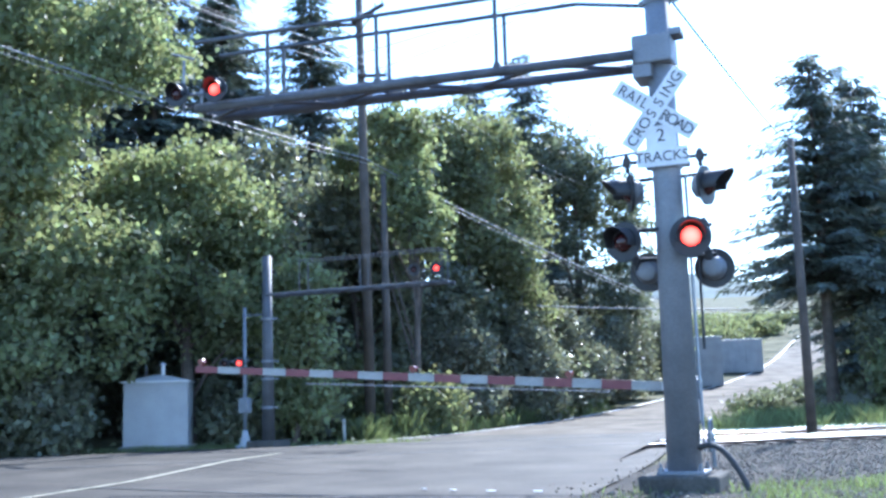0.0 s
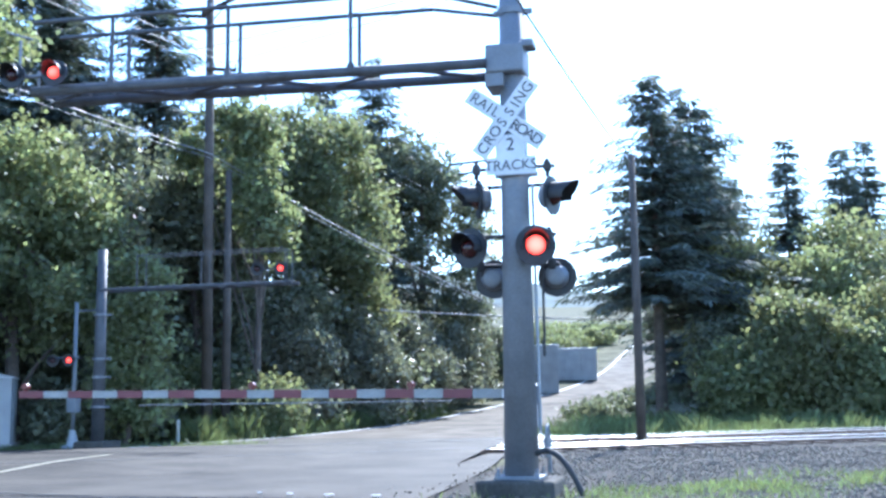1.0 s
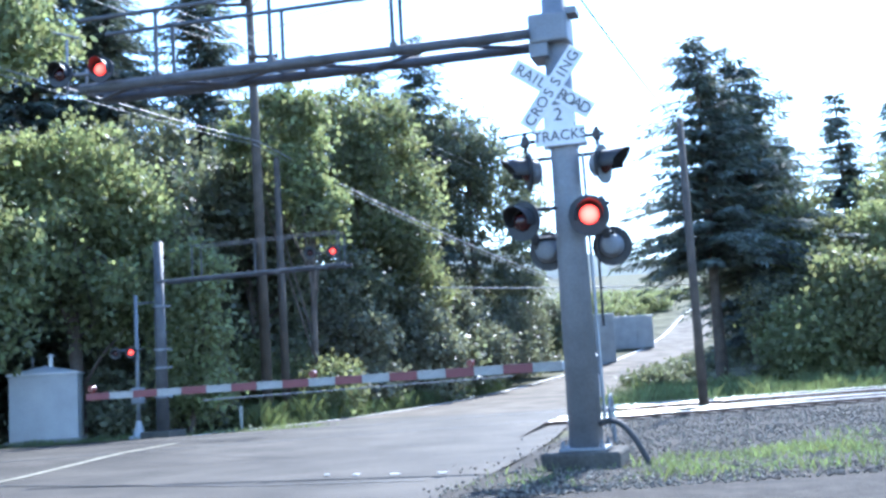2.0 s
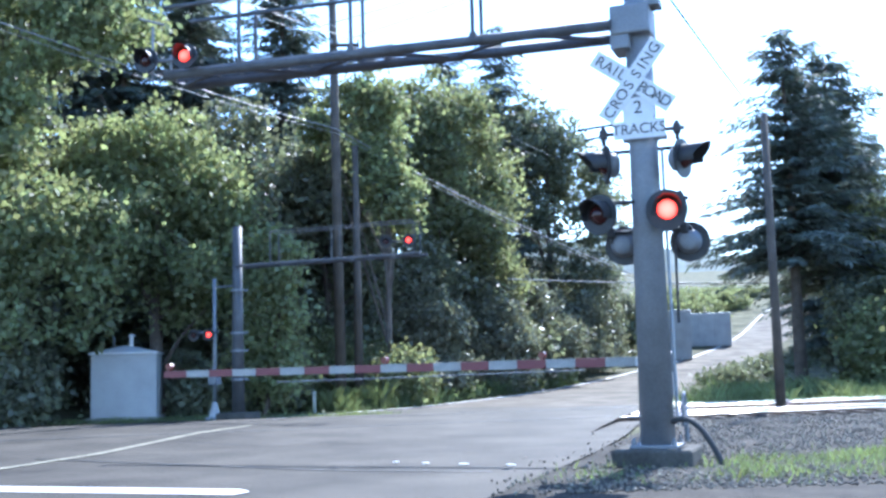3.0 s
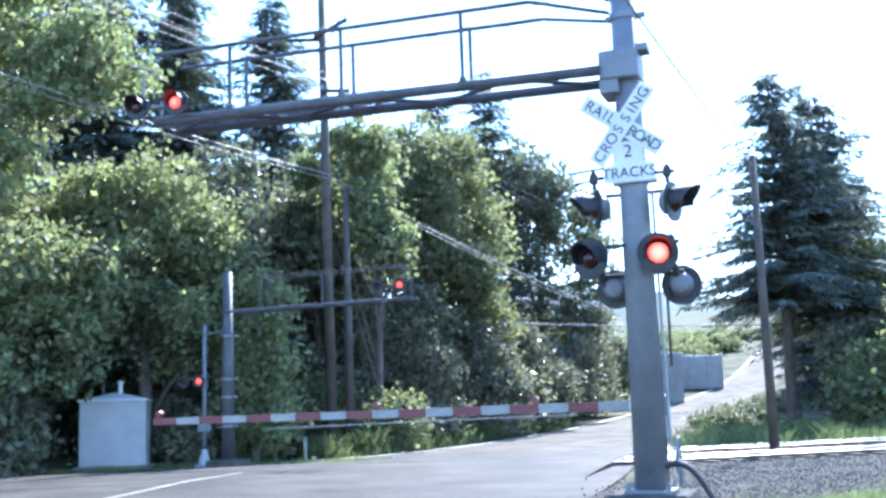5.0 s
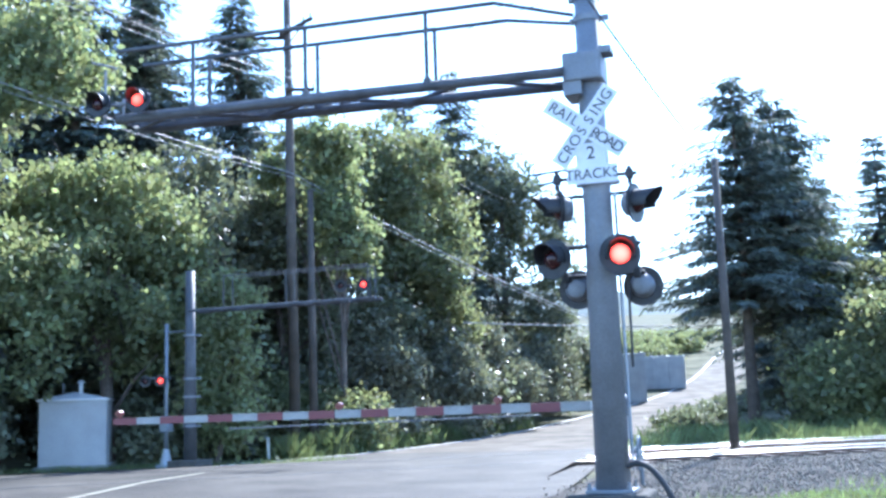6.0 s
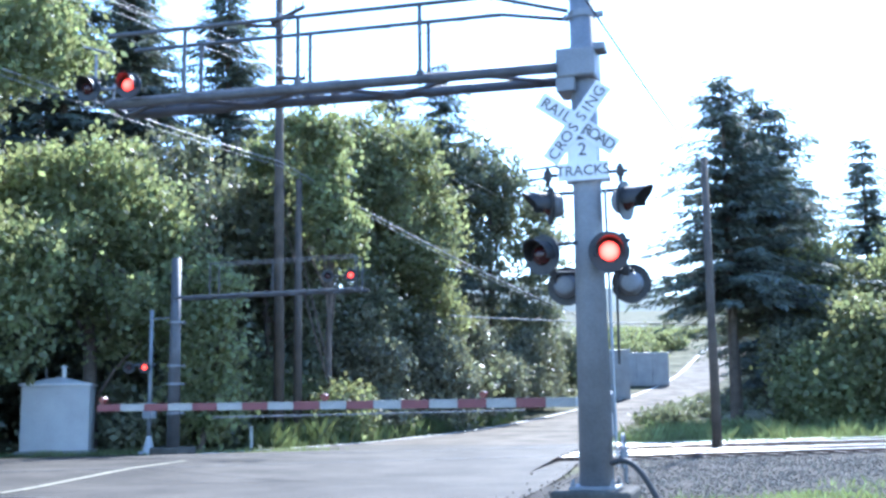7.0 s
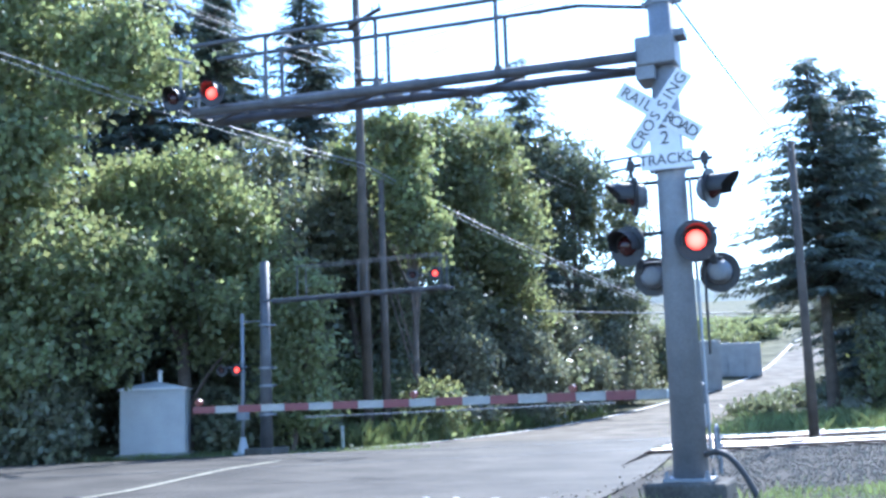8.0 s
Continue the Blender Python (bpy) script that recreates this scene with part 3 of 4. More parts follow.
for k in range(8):
    bm = bmesh.new()
    e = 0.25 if k % 2 else -0.25
    rod(bm, (0.3 + 0.65 * k, e, 4.3), (0.95 + 0.65 * k, -e, 4.3), 0.022, seg=8)
    part("lacing_bar", bm, GALV_DARK, far)
for s, ph in ((5.45, NEAR_R), (4.8, NEAR_L)):
    flasher(far, (s, -0.45, 4.66), 25, ph, 0.62, hood=0.2)
bm = bmesh.new()
rod(bm, (4.7, -0.35, 4.66), (5.6, -0.35, 4.66), 0.025, seg=8)
part("lamp_crossarm", bm, BLACK, far)
bm = bmesh.new()
rod(bm, (5.6, -0.35, 4.3), (5.6, -0.35, 5.2), 0.02, seg=8)
part("lamp_post", bm, BLACK, far)
for z in (1.1, 1.9, 2.4, 3.6):
    bm = bmesh.new()
    rod(bm, (0, 0, z), (0, 0, z + 0.06), 0.2, seg=20)
    block(bm, (0.26, 0, z + 0.03), (0.14, 0.05, 0.05))
    part("pole_band", bm, GALV, far)

gp = thing("flasher_post", Matrix.Translation((-5.75, 31.6, 0)) @ pose(0, 0, 0, 0, 0, TURN), "thin grey signal post with flashing lamps and cast base", "signal post")
bm = bmesh.new()
rod(bm, (0, 0, 0.0), (0, 0, 4.05), 0.055, seg=16)
smooth(part("post_tube", bm, GALV, gp))
bm = bmesh.new()
rod(bm, (0, 0, -0.02), (0, 0, 0.5), 0.2, 0.075, seg=16)
block(bm, (0, 0, 0.03), (0.45, 0.45, 0.1), bevel=0.02)
part("base_casting", bm, SILVER, gp, "silver flared base casting")
bm = bmesh.new()
rod(bm, (0, 0, 3.8), (0.75, -0.1, 3.8), 0.025, seg=8)
part("bracket_arm", bm, GALV, gp)
bm = bmesh.new()
rod(bm, (-0.5, -0.1, 2.5), (0.2, -0.1, 2.5), 0.028, seg=8)
part("lamp_crossarm", bm, GALV, gp)
bm = bmesh.new()
block(bm, (0, 0, 1.2), (0.3, 0.28, 0.45), bevel=0.03)
part("mechanism_box", bm, GALV, gp)
flasher(gp, (0.0, -0.3, 2.42), 25, FAR_R, 0.62, hood=0.2)
flasher(gp, (-0.5, -0.3, 2.42), 15, FAR_L, 0.62, hood=0.2)

hut = thing("equipment_hut", Matrix.Translation((-8.66, 33.2, 0)) @ pose(0, 0, 0, 0, 0, 8) @ Matrix.Diagonal((0.92, 0.92, 1.0, 1)), "silver-painted metal railway equipment hut with a low hipped roof", "equipment hut")
bm = bmesh.new()
block(bm, (0, 0, 0.98), (2.05, 1.9, 1.96), bevel=0.02)
part("body", bm, SILVER, hut, "aluminium-painted sheet-metal walls")
bm = bmesh.new()
vs = [bm.verts.new(p) for p in ((-1.09, -1.02, 1.96), (1.09, -1.02, 1.96), (1.09, 1.02, 1.96), (-1.09, 1.02, 1.96), (-1.09, -1.02, 2.0), (1.09, -1.02, 2.0), (1.09, 1.02, 2.0), (-1.09, 1.02, 2.0), (-0.1, 0, 2.22), (0.1, 0, 2.22))]
for f in ((3, 2, 1, 0), (0, 1, 5, 4), (1, 2, 6, 5), (2, 3, 7, 6), (3, 0, 4, 7), (4, 5, 9, 8), (5, 6, 9), (6, 7, 8, 9), (7, 4, 8)):
    bm.faces.new([vs[i] for i in f])
part("roof", bm, ROOF, hut, "low hipped metal roof with sunlight lifted into its paint")
bm = bmesh.new()
rod(bm, (0.12, 0, 2.15), (0.12, 0, 2.5), 0.07, seg=14)
rod(bm, (0.12, 0, 2.5), (0.12, 0, 2.58), 0.15, 0.03, seg=14)
part("roof_vent", bm, ROOF, hut, "round roof vent with cap")
bm = bmesh.new()
rod(bm, (-0.42, 0, 2.1), (-0.42, 0, 2.5), 0.025, seg=8)
part("antenna", bm, GALV, hut)
bm = bmesh.new()
block(bm, (0, 0, 0.02), (2.3, 2.15, 0.16), bevel=0.02)
part("plinth", bm, CONCRETE, hut)
bm = bmesh.new()
block(bm, (1.035, 0, 1.0), (0.03, 0.85, 1.8), bevel=0.01)
block(bm, (1.06, -0.32, 1.0), (0.03, 0.05, 0.16), bevel=0.01)
part("door", bm, SILVER, hut, "plain metal door with a lever")


# ---- wooden poles ----
def utility_pole(x, y, height, r, label, arms=(), lean=0.0):
    pole = thing("utility_pole", Matrix.Translation((x, y, ground_z(x, y) - 0.05)) @ pose(0, 0, 0, 0, lean, TURN), label, "utility pole", "utility poles")
    bm = bmesh.new()
    rod(bm, (0, 0, 0), (0, 0, height), r, r * 0.66, seg=18)
    smooth(part("pole_shaft", bm, POLE_WOOD, pole, "weathered round timber"))
    for z, half, ang, shift in arms:
        m = pose(0, 0, z, 0, 0, ang) @ Matrix.Translation((shift, 0, 0))
        bm = bmesh.new()
        block(bm, (0, -r, 0), (half * 2, 0.1, 0.12), m, bevel=0.01)
        rod(bm, m @ Vector((-half * 0.6, -r, 0)), m @ Vector((-shift, -r * 0.9, -0.6)), 0.02, seg=6)
        rod(bm, m @ Vector((half * 0.6, -r, 0)), m @ Vector((-shift, -r * 0.9, -0.6)), 0.02, seg=6)
        part("crossarm", bm, TIMBER, pole, "timber crossarm with braces")
        for sx in (-0.92, -0.5, 0.5, 0.92):
            bm = bmesh.new()
            rod(bm, m @ Vector((sx * half, -r, 0.06)), m @ Vector((sx * half, -r, 0.22)), 0.045, 0.03, seg=10)
            part("insulator", bm, SILVER, pole)
    return pole


P1 = (-2.45, 36.6)
P2 = (-1.87, 37.2)
P3 = (9.3, 27.6)
utility_pole(*P1, 17.2, 0.19, "tall dark timber utility pole with crossarms", [(14.5, 0.65, 202, 0.55), (14.55, 1.0, -31, 0.8), (12.5, 0.5, 25, 0.4)], lean=-0.4)
utility_pole(*P2, 9.1, 0.16, "shorter timber pole standing beside the tall one")
utility_pole(*P3, 7.75, 0.13, "plain timber pole beyond the rails")


def wire(points, r, sag, mat, label):
    cu = bpy.data.curves.new("overhead_wire", "CURVE")
    cu.dimensions = "3D"
    cu.bevel_depth, cu.bevel_resolution = r, 1
    for p, q in zip(points, points[1:]):
        sp = cu.splines.new("POLY")
        n = 14
        sp.points.add(n)
        for k in range(n + 1):
            f = k / n
            v = Vector(p).lerp(Vector(q), f)
            sp.points[k].co = (v.x, v.y, v.z - sag * 4 * f * (1 - f), 1)
    cu.materials.append(mat)
    return tagged(new("overhead_wire", cu), label, "overhead wire", "overhead wires")


# bundled cables along the road, past the poles
wire([(-14.5, 22.0, 11.1), (P1[0], P1[1] - 0.2, 9.5), (10.5, 48.0, 4.95), (27.0, 75.0, 6.4)], 0.02, 0.25, WIRE, "thick light-grey bundled cable sagging between the poles")
wire([(-14.5, 22.0, 10.95), (P1[0], P1[1] - 0.2, 9.35), (10.5, 48.0, 4.85)], 0.011, 0.29, WIRE, "thin light-grey cable sagging below the bundle")
for dx in (-0.8, 0.1, 0.8):
    wire([(-12.3 + dx, 16.4, 11.6 + abs(dx) * 0.3), (P1[0] + dx * 0.9, P1[1] - 0.3, 12.8), (7.5 + dx, 58.0, 12.4)], 0.009, 0.35, WIRE, "thin bare power line high over the road")
for k, dx in enumerate((-0.9, 0.9)):
    wire([(-17 + dx, 18.5, 14.6), (P1[0] + dx * 0.5, P1[1] - 0.3 + dx * 0.8, 12.85), (26, 18, 16.5 + k)], 0.013, 0.5, WIRE_DARK, "thin dark wire rising from the pole")
wire([(P3[0], P3[1], 7.45), (0.35, 7.2, 6.05)], 0.017, 0.15, WIRE_DARK, "single dark service wire to the timber pole")
wire([(P3[0] - 5.2, 46.0, 5.0), (P3[0] + 8.0, 47.0, 4.6)], 0.03, 0.1, WIRE, "light-grey cable low beyond the crossing")


# ---- plants ----
def leaf_cards(centres, size, rng, flat=0.35, aspect=1.5):
    """Diamond-shaped leaves at the centres, turned at random."""
    n = len(centres)
    d = rng.normal(size=(n, 3))
    d[:, 2] -= 0.5
    d /= np.linalg.norm(d, axis=1)[:, None]
    w = np.cross(d, rng.normal(size=(n, 3)))
    w /= np.linalg.norm(w, axis=1)[:, None]
    s = size * rng.uniform(0.6, 1.3, size=(n, 1))
    bend = np.cross(d, w) * s * 0.12
    v = np.empty((n, 4, 3))
    v[:, 0] = centres - d * s * 0.5 * aspect
    v[:, 1] = centres + w * s * 0.5 + bend
    v[:, 2] = centres + d * s * 0.5 * aspect
    v[:, 3] = centres - w * s * 0.5 + bend
    return v.reshape(-1, 3)


def leafy_centres(rng, lobes, clumps, per, spread_r):
    """Leaf places: clumps on and inside ellipsoid lobes (x, y, z, rx, ry, rz)."""
    sub = []
    for l in lobes:
        for k in range(9):
            d = rng.normal(size=3)
            d /= np.linalg.norm(d)
            q = rng.uniform(0.3, 0.55)
            sub.append([l[i] + d[i] * l[3 + i] * rng.uniform(0.45, 0.85) for i in range(3)] + [l[3 + i] * q * rng.uniform(0.8, 1.25) for i in range(3)])
    lobes = sub
    vol = np.array([l[3] * l[4] + l[4] * l[5] + l[3] * l[5] for l in lobes])
    pick = rng.choice(len(lobes), size=clumps, p=vol / vol.sum())
    L = np.array(lobes)[pick]
    d = rng.normal(size=(clumps, 3))
    d /= np.linalg.norm(d, axis=1)[:, None]
    r = rng.uniform(0.35, 1.1, size=(clumps, 1)) ** 0.6
    c = L[:, :3] + d * r * L[:, 3:6]
    sz = spread_r * rng.uniform(0.5, 1.5, size=(clumps, 1))
    pts = c[:, None, :] + rng.normal(size=(clumps, per, 3)) * sz[:, None, :] * np.array([1, 1, 0.6])
    return pts.reshape(-1, 3)


def broad_tree(x, y, lobes, leaf_mat, label, seed, clumps=500, per=45, leaf=0.17, spread_r=0.33, trunk=0.2, name="tree", category="tree", base=None):
    rng = np.random.default_rng(seed)
    z0 = ground_z(x, y) if base is None else base
    tree = thing(name, Matrix.Translation((x, y, z0)), label, category)
    top = max(l[2] for l in lobes)
    bm = bmesh.new()
    p = Vector((0, 0, -0.2))
    q = Vector((rng.uniform(-0.3, 0.3), rng.uniform(-0.3, 0.3), top * 0.45))
    rod(bm, p, q, trunk, trunk * 0.7, seg=10)
    e = q + Vector((rng.uniform(-0.4, 0.4), rng.uniform(-0.4, 0.4), top * 0.4))
    rod(bm, q, e, trunk * 0.7, trunk * 0.3, seg=8)
    for k in range(14):
        l = lobes[int(rng.integers(len(lobes)))]
        s0 = p.lerp(q, rng.uniform(0.35, 1)) if k % 2 else q.lerp(e, rng.uniform(0, 0.9))
        d = Vector(rng.normal(size=3))
        t = Vector(l[:3]) + Vector((d.x * l[3], d.y * l[4], d.z * l[5])) * 0.4
        mid = s0.lerp(t, 0.5) + Vector((0, 0, 0.2))
        rod(bm, s0, mid, trunk * 0.3, trunk * 0.2, seg=6)
        rod(bm, mid, t, trunk * 0.2, trunk * 0.06, seg=6)
    part("trunk", bm, BARK, tree, "dark trunk and limbs")
    quads("crown", leaf_cards(leafy_centres(rng, lobes, clumps, per, spread_r), leaf, rng), leaf_mat, tree)
    return tree


def fir(x, y, height, radius, seed, label="tall dark conifer with drooping layered branches", whorl=0.33, ragged=0.25, base=None, start=0.08):
    rng = np.random.default_rng(seed)
    z0 = ground_z(x, y) if base is None else base
    tree = thing("conifer", Matrix.Translation((x, y, z0)), label, "conifer")
    bm = bmesh.new()
    rod(bm, (0, 0, -0.2), (0, 0, height * 0.98), height * 0.014 + 0.06, 0.02, seg=10)
    pts, dirs, lens, wid = [], [], [], []
    z = height * start
    while z < height * 0.99:
        f = 1 - (z - height * start) / (height * (1 - start))
        reach = radius * (f ** 0.55) * (1 + 0.12 * math.sin(z * 1.7 + seed))
        for k in range(int(8 + 7 * f)):
            an = rng.uniform(0, 2 * math.pi)
            r = max(0.2, reach * rng.uniform(1 - ragged * 1.5, 1 + ragged * 0.7))
            droop = rng.uniform(0.05, 0.3)
            up = 0.25 * (1 - f)
            n = max(5, int(r / 0.085))
            o = np.array([math.cos(an), math.sin(an), 0])
            if r > 0.9:
                rod(bm, (0, 0, z), (o[0] * r * 0.8, o[1] * r * 0.8, z + r * 0.8 * (up - droop * 0.8)), 0.03, 0.01, seg=5, cap=False)
            for j in range(n):
                u = (j + rng.uniform(0, 1)) / n
                c = o * r * u + np.array([0, 0, z + r * u * (up - droop * u)])
                for side in (-1, 1):
                    sd = np.array([-o[1], o[0], 0]) * side
                    d = o * 0.55 + sd * rng.uniform(0.3, 1.0) + np.array([0, 0, rng.uniform(-0.55, 0.1)])
                    pts.append(c)
                    dirs.append(d / np.linalg.norm(d))
                    lens.append(rng.uniform(0.32, 0.7) * (0.6 + 0.5 * (1 - u * 0.5)))
                    wid.append(rng.uniform(0.05, 0.13))
        z += whorl * rng.uniform(0.6, 1.4)
    part("trunk", bm, BARK, tree, "straight dark trunk with bare branch wood")
    c, d = np.array(pts), np.array(dirs)
    ln, wd = np.array(lens)[:, None], np.array(wid)[:, None]
    w = np.cross(d, rng.normal(size=d.shape) * 0.5 + np.array([0, 0, 1.0]))
    w /= np.linalg.norm(w, axis=1)[:, None]
    v = np.empty((len(c), 4, 3))
    v[:, 0] = c
    v[:, 1] = c + d * ln * 0.5 + w * wd * 0.5 - np.array([0, 0, 0.04])
    v[:, 2] = c + d * ln - np.array([0, 0, 0.08])
    v[:, 3] = c + d * ln * 0.5 - w * wd * 0.5 - np.array([0, 0, 0.04])
    quads("crown", v.reshape(-1, 3), NEEDLE, tree)
    return tree


# the dense wood left of the poles
broad_tree(-12.5, 31.0, [(0, 0, 8.0, 3.2, 2.6, 3.6), (-2.5, 0, 6, 2.8, 2.5, 3.5), (2.2, 0.5, 5.2, 2.2, 2.0, 2.4), (0, -0.5, 11, 2.4, 2.2, 2.2), (2.6, -0.5, 11.6, 2.4, 1.8, 2.0), (0.5, 0, 14, 2.6, 2.2, 2.0), (-4, 0, 11, 3, 2.2, 3.5), (0, -1, 3.0, 3, 1.6, 1.8)], LEAF_LIGHT, "tall dense leafy tree with bright green foliage", 1, 1350, 48, 0.155, 0.4, 0.3)
broad_tree(-8.0, 34.5, [(0, 0, 6.6, 2.4, 2.2, 2.6), (1.2, -0.5, 4.2, 1.8, 1.5, 1.5), (-1.3, 0.3, 8.8, 2.2, 2.0, 2.2)], LEAF_LIGHT, "leafy tree with bright green foliage behind the hut", 2, 600, 46, 0.15, 0.36, 0.25)
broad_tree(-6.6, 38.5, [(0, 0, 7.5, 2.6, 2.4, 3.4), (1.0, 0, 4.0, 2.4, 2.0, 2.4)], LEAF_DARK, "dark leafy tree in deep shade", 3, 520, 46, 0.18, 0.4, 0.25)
broad_tree(-4.6, 33.6, [(0, 0, 3.6, 1.2, 1.0, 2.2), (0.3, 0, 1.4, 1.0, 0.9, 1.2)], LEAF_LIGHT, "slim young tree with light green leaves", 4, 200, 36, 0.15, 0.28, 0.1)
broad_tree(-16.5, 36.0, [(0, 0, 8.5, 4.0, 3.0, 5.0), (1, 0, 3.5, 4, 2.5, 3), (2.5, 0, 12.5, 2.5, 2.2, 2.0)], LEAF_DARK, "large dark leafy tree at the edge of the wood", 5, 800, 46, 0.2, 0.45, 0.3)
broad_tree(-3.2, 41.5, [(0, 0, 8.0, 2.2, 2.0, 4.0), (0.6, 0, 3.5, 2.4, 1.8, 2.5)], LEAF_DARK, "dark leafy tree behind the poles", 6, 520, 46, 0.18, 0.4, 0.22)
for k, (x, y, h, w) in enumerate([(-19.0, 42.0, 9.0, 3.0), (-15.0, 42.5, 8.0, 3.0), (-11.5, 41.0, 7.5, 2.8), (-8.5, 42.5, 8.0, 2.8), (-5.0, 43.0, 8.0, 2.6), (-21.0, 35.0, 9.0, 3.2), (2.5, 47.5, 7.0, 2.8)]):
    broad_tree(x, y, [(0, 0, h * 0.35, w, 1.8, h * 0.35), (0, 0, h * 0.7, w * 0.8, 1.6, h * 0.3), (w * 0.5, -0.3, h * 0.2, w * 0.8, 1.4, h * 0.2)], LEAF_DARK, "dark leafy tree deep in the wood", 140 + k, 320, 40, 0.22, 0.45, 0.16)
# ivy-clad tree beside the tall pole
broad_tree(-0.9, 38.2, [(0, 0, 9.6, 0.9, 0.8, 2.4), (0.35, 0, 7.4, 1.0, 0.8, 1.2), (-0.6, 0, 10.6, 0.8, 0.8, 1.4), (-1.9, 0.4, 10.4, 0.9, 0.8, 1.3)], LEAF_LIGHT, "narrow leafy tree climbing beside the tall pole", 7, 240, 40, 0.15, 0.26, 0.14)
# rounded tree and its neighbours
broad_tree(1.95, 47.5, [(0, 0, 10.1, 2.9, 2.5, 3.7), (0.8, 0, 6.5, 2.4, 2.3, 2.9), (-1.0, 0, 12.0, 2.3, 2.0, 2.3), (1.3, -0.3, 4.3, 1.8, 1.8, 2.0)], LEAF, "large rounded leafy tree with dense olive-green foliage", 8, 800, 50, 0.16, 0.33, 0.3)
broad_tree(7.5, 60.0, [(0, 0, 11.0, 2.8, 2.5, 3.9), (2.1, 0, 9.3, 2.3, 2.2, 3.1), (-1.5, 0, 13.9, 2.1, 1.8, 2.3), (0.6, 0, 12.7, 1.8, 1.8, 1.9), (1.1, 0, 4.8, 3.1, 2.4, 2.9)], LEAF_DARK, "open glossy-leaved tree with sky showing through", 9, 520, 42, 0.17, 0.36, 0.25)
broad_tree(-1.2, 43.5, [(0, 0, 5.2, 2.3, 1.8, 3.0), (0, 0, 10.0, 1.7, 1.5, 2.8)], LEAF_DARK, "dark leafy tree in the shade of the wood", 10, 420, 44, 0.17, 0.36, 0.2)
# brambles and shrubs along the road
rng0 = np.random.default_rng(50)
for k, (x, y, h, w) in enumerate([(0.5, 42.3, 5.2, 1.7), (2.7, 45.8, 5.2, 2.0), (4.9, 50.5, 5.6, 2.2), (7.2, 55.5, 5.8, 2.3), (9.4, 61.5, 5.9, 2.3), (11.8, 68.0, 5.8, 2.4), (-3.2, 39.0, 2.6, 1.2), (-0.9, 38.8, 2.4, 1.1)]):
    broad_tree(x, y, [(0, 0, h * 0.55, w, 1.3, h * 0.42), (-w * 0.5, -0.2, h * 0.3, w * 0.7, 1.1, h * 0.3), (w * 0.5, -0.3, h * 0.35, w * 0.7, 1.1, h * 0.35), (0, -0.5, 0.9, w * 1.1, 0.9, 0.9)],
               BRAMBLE if k < 6 else LEAF, "dense glossy bramble thicket beside the road", 20 + k, 520, 42, 0.13, 0.27, 0.08, "bramble_bush", "bush")
# Low scrub added as a dark band where shade lies beside the road.
for k, (x, y, h, w) in enumerate([(16.8, 54.0, 0.6, 1.2), (20.2, 59.5, 0.6, 1.3), (23.4, 64.5, 0.7, 1.5), (26.4, 69.0, 0.7, 1.5), (29.4, 74.5, 0.8, 1.6), (32.4, 80.5, 0.9, 1.7), (35.4, 87.0, 1.2, 1.8), (14.4, 49.0, 0.5, 1.1), (39.5, 95.0, 2.0, 2.0)]):
    broad_tree(x, y, [(0, 0, h * 0.5, w, 1.2, h * 0.5), (w * 0.7, 0.2, h * 0.4, w * 0.8, 1.0, h * 0.4), (-w * 0.7, -0.2, h * 0.3, w * 0.7, 1.0, h * 0.35)], LEAF_DARK, "low dark scrub added in place of the shade along the rising road", 160 + k, 120, 34, 0.14, 0.24, 0.03, "shade_scrub", "bush")
for k, (x, y, h, w) in enumerate([(-11.6, 30.6, 2.4, 1.6), (-6.9, 35.0, 2.0, 1.2), (-14.5, 29.5, 2.8, 1.8), (-5.2, 36.2, 3.0, 1.4), (17.3, 41.5, 4.4, 1.5), (18.4, 41.8, 5.2, 1.8), (46.5, 104.0, 7.0, 3.6), (44.0, 92.0, 6.5, 3.4), (38.0, 84.0, 6.0, 3.2)]):
    broad_tree(x, y, [(0, 0, h * 0.5, w, 1.2, h * 0.5), (w * 0.4, -0.2, h * 0.3, w * 0.7, 1.0, h * 0.3)], LEAF_DARK, "dark shrub at the foot of the wood", 40 + k, 200, 40, 0.15, 0.3, 0.06, "shrub", "bush")
# conifers
fir(-5.5, 47.0, 20.0, 4.2, 61, ragged=0.35)
fir(-9.4, 46.0, 21.5, 3.9, 62, ragged=0.4)
fir(-13.5, 44.0, 21.0, 3.4, 63)
fir(5.2, 62.0, 20.6, 4.4, 64, ragged=0.4)
fir(2.4, 60.0, 18.6, 4.2, 65, ragged=0.35)
fir(15.8, 44.0, 15.4, 3.5, 66, ragged=0.45, start=0.34)
fir(18.4, 46.0, 14.6, 4.4, 67, ragged=0.4, start=0.3)
fir(25.0, 64.0, 17.0, 3.4, 75, ragged=0.4)
fir(29.2, 72.0, 17.5, 3.6, 76, ragged=0.4)
fir(34.0, 81.5, 17.5, 3.8, 77, ragged=0.4)
fir(40.0, 91.0, 17.0, 3.8, 78, ragged=0.4)
fir(25.9, 52.0, 14.2, 2.6, 68, ragged=0.35)
fir(29.8, 53.5, 14.2, 2.4, 69, ragged=0.35)
fir(31.8, 54.5, 14.8, 2.6, 70, ragged=0.35)
fir(-10.6, 52.0, 22.0, 4.0, 71, ragged=0.4)
fir(-11.6, 43.5, 21.5, 3.9, 73, ragged=0.4)
fir(-16.5, 45.0, 23.0, 4.0, 74, ragged=0.4)
fir(35.5, 56.0, 13.5, 2.6, 72)
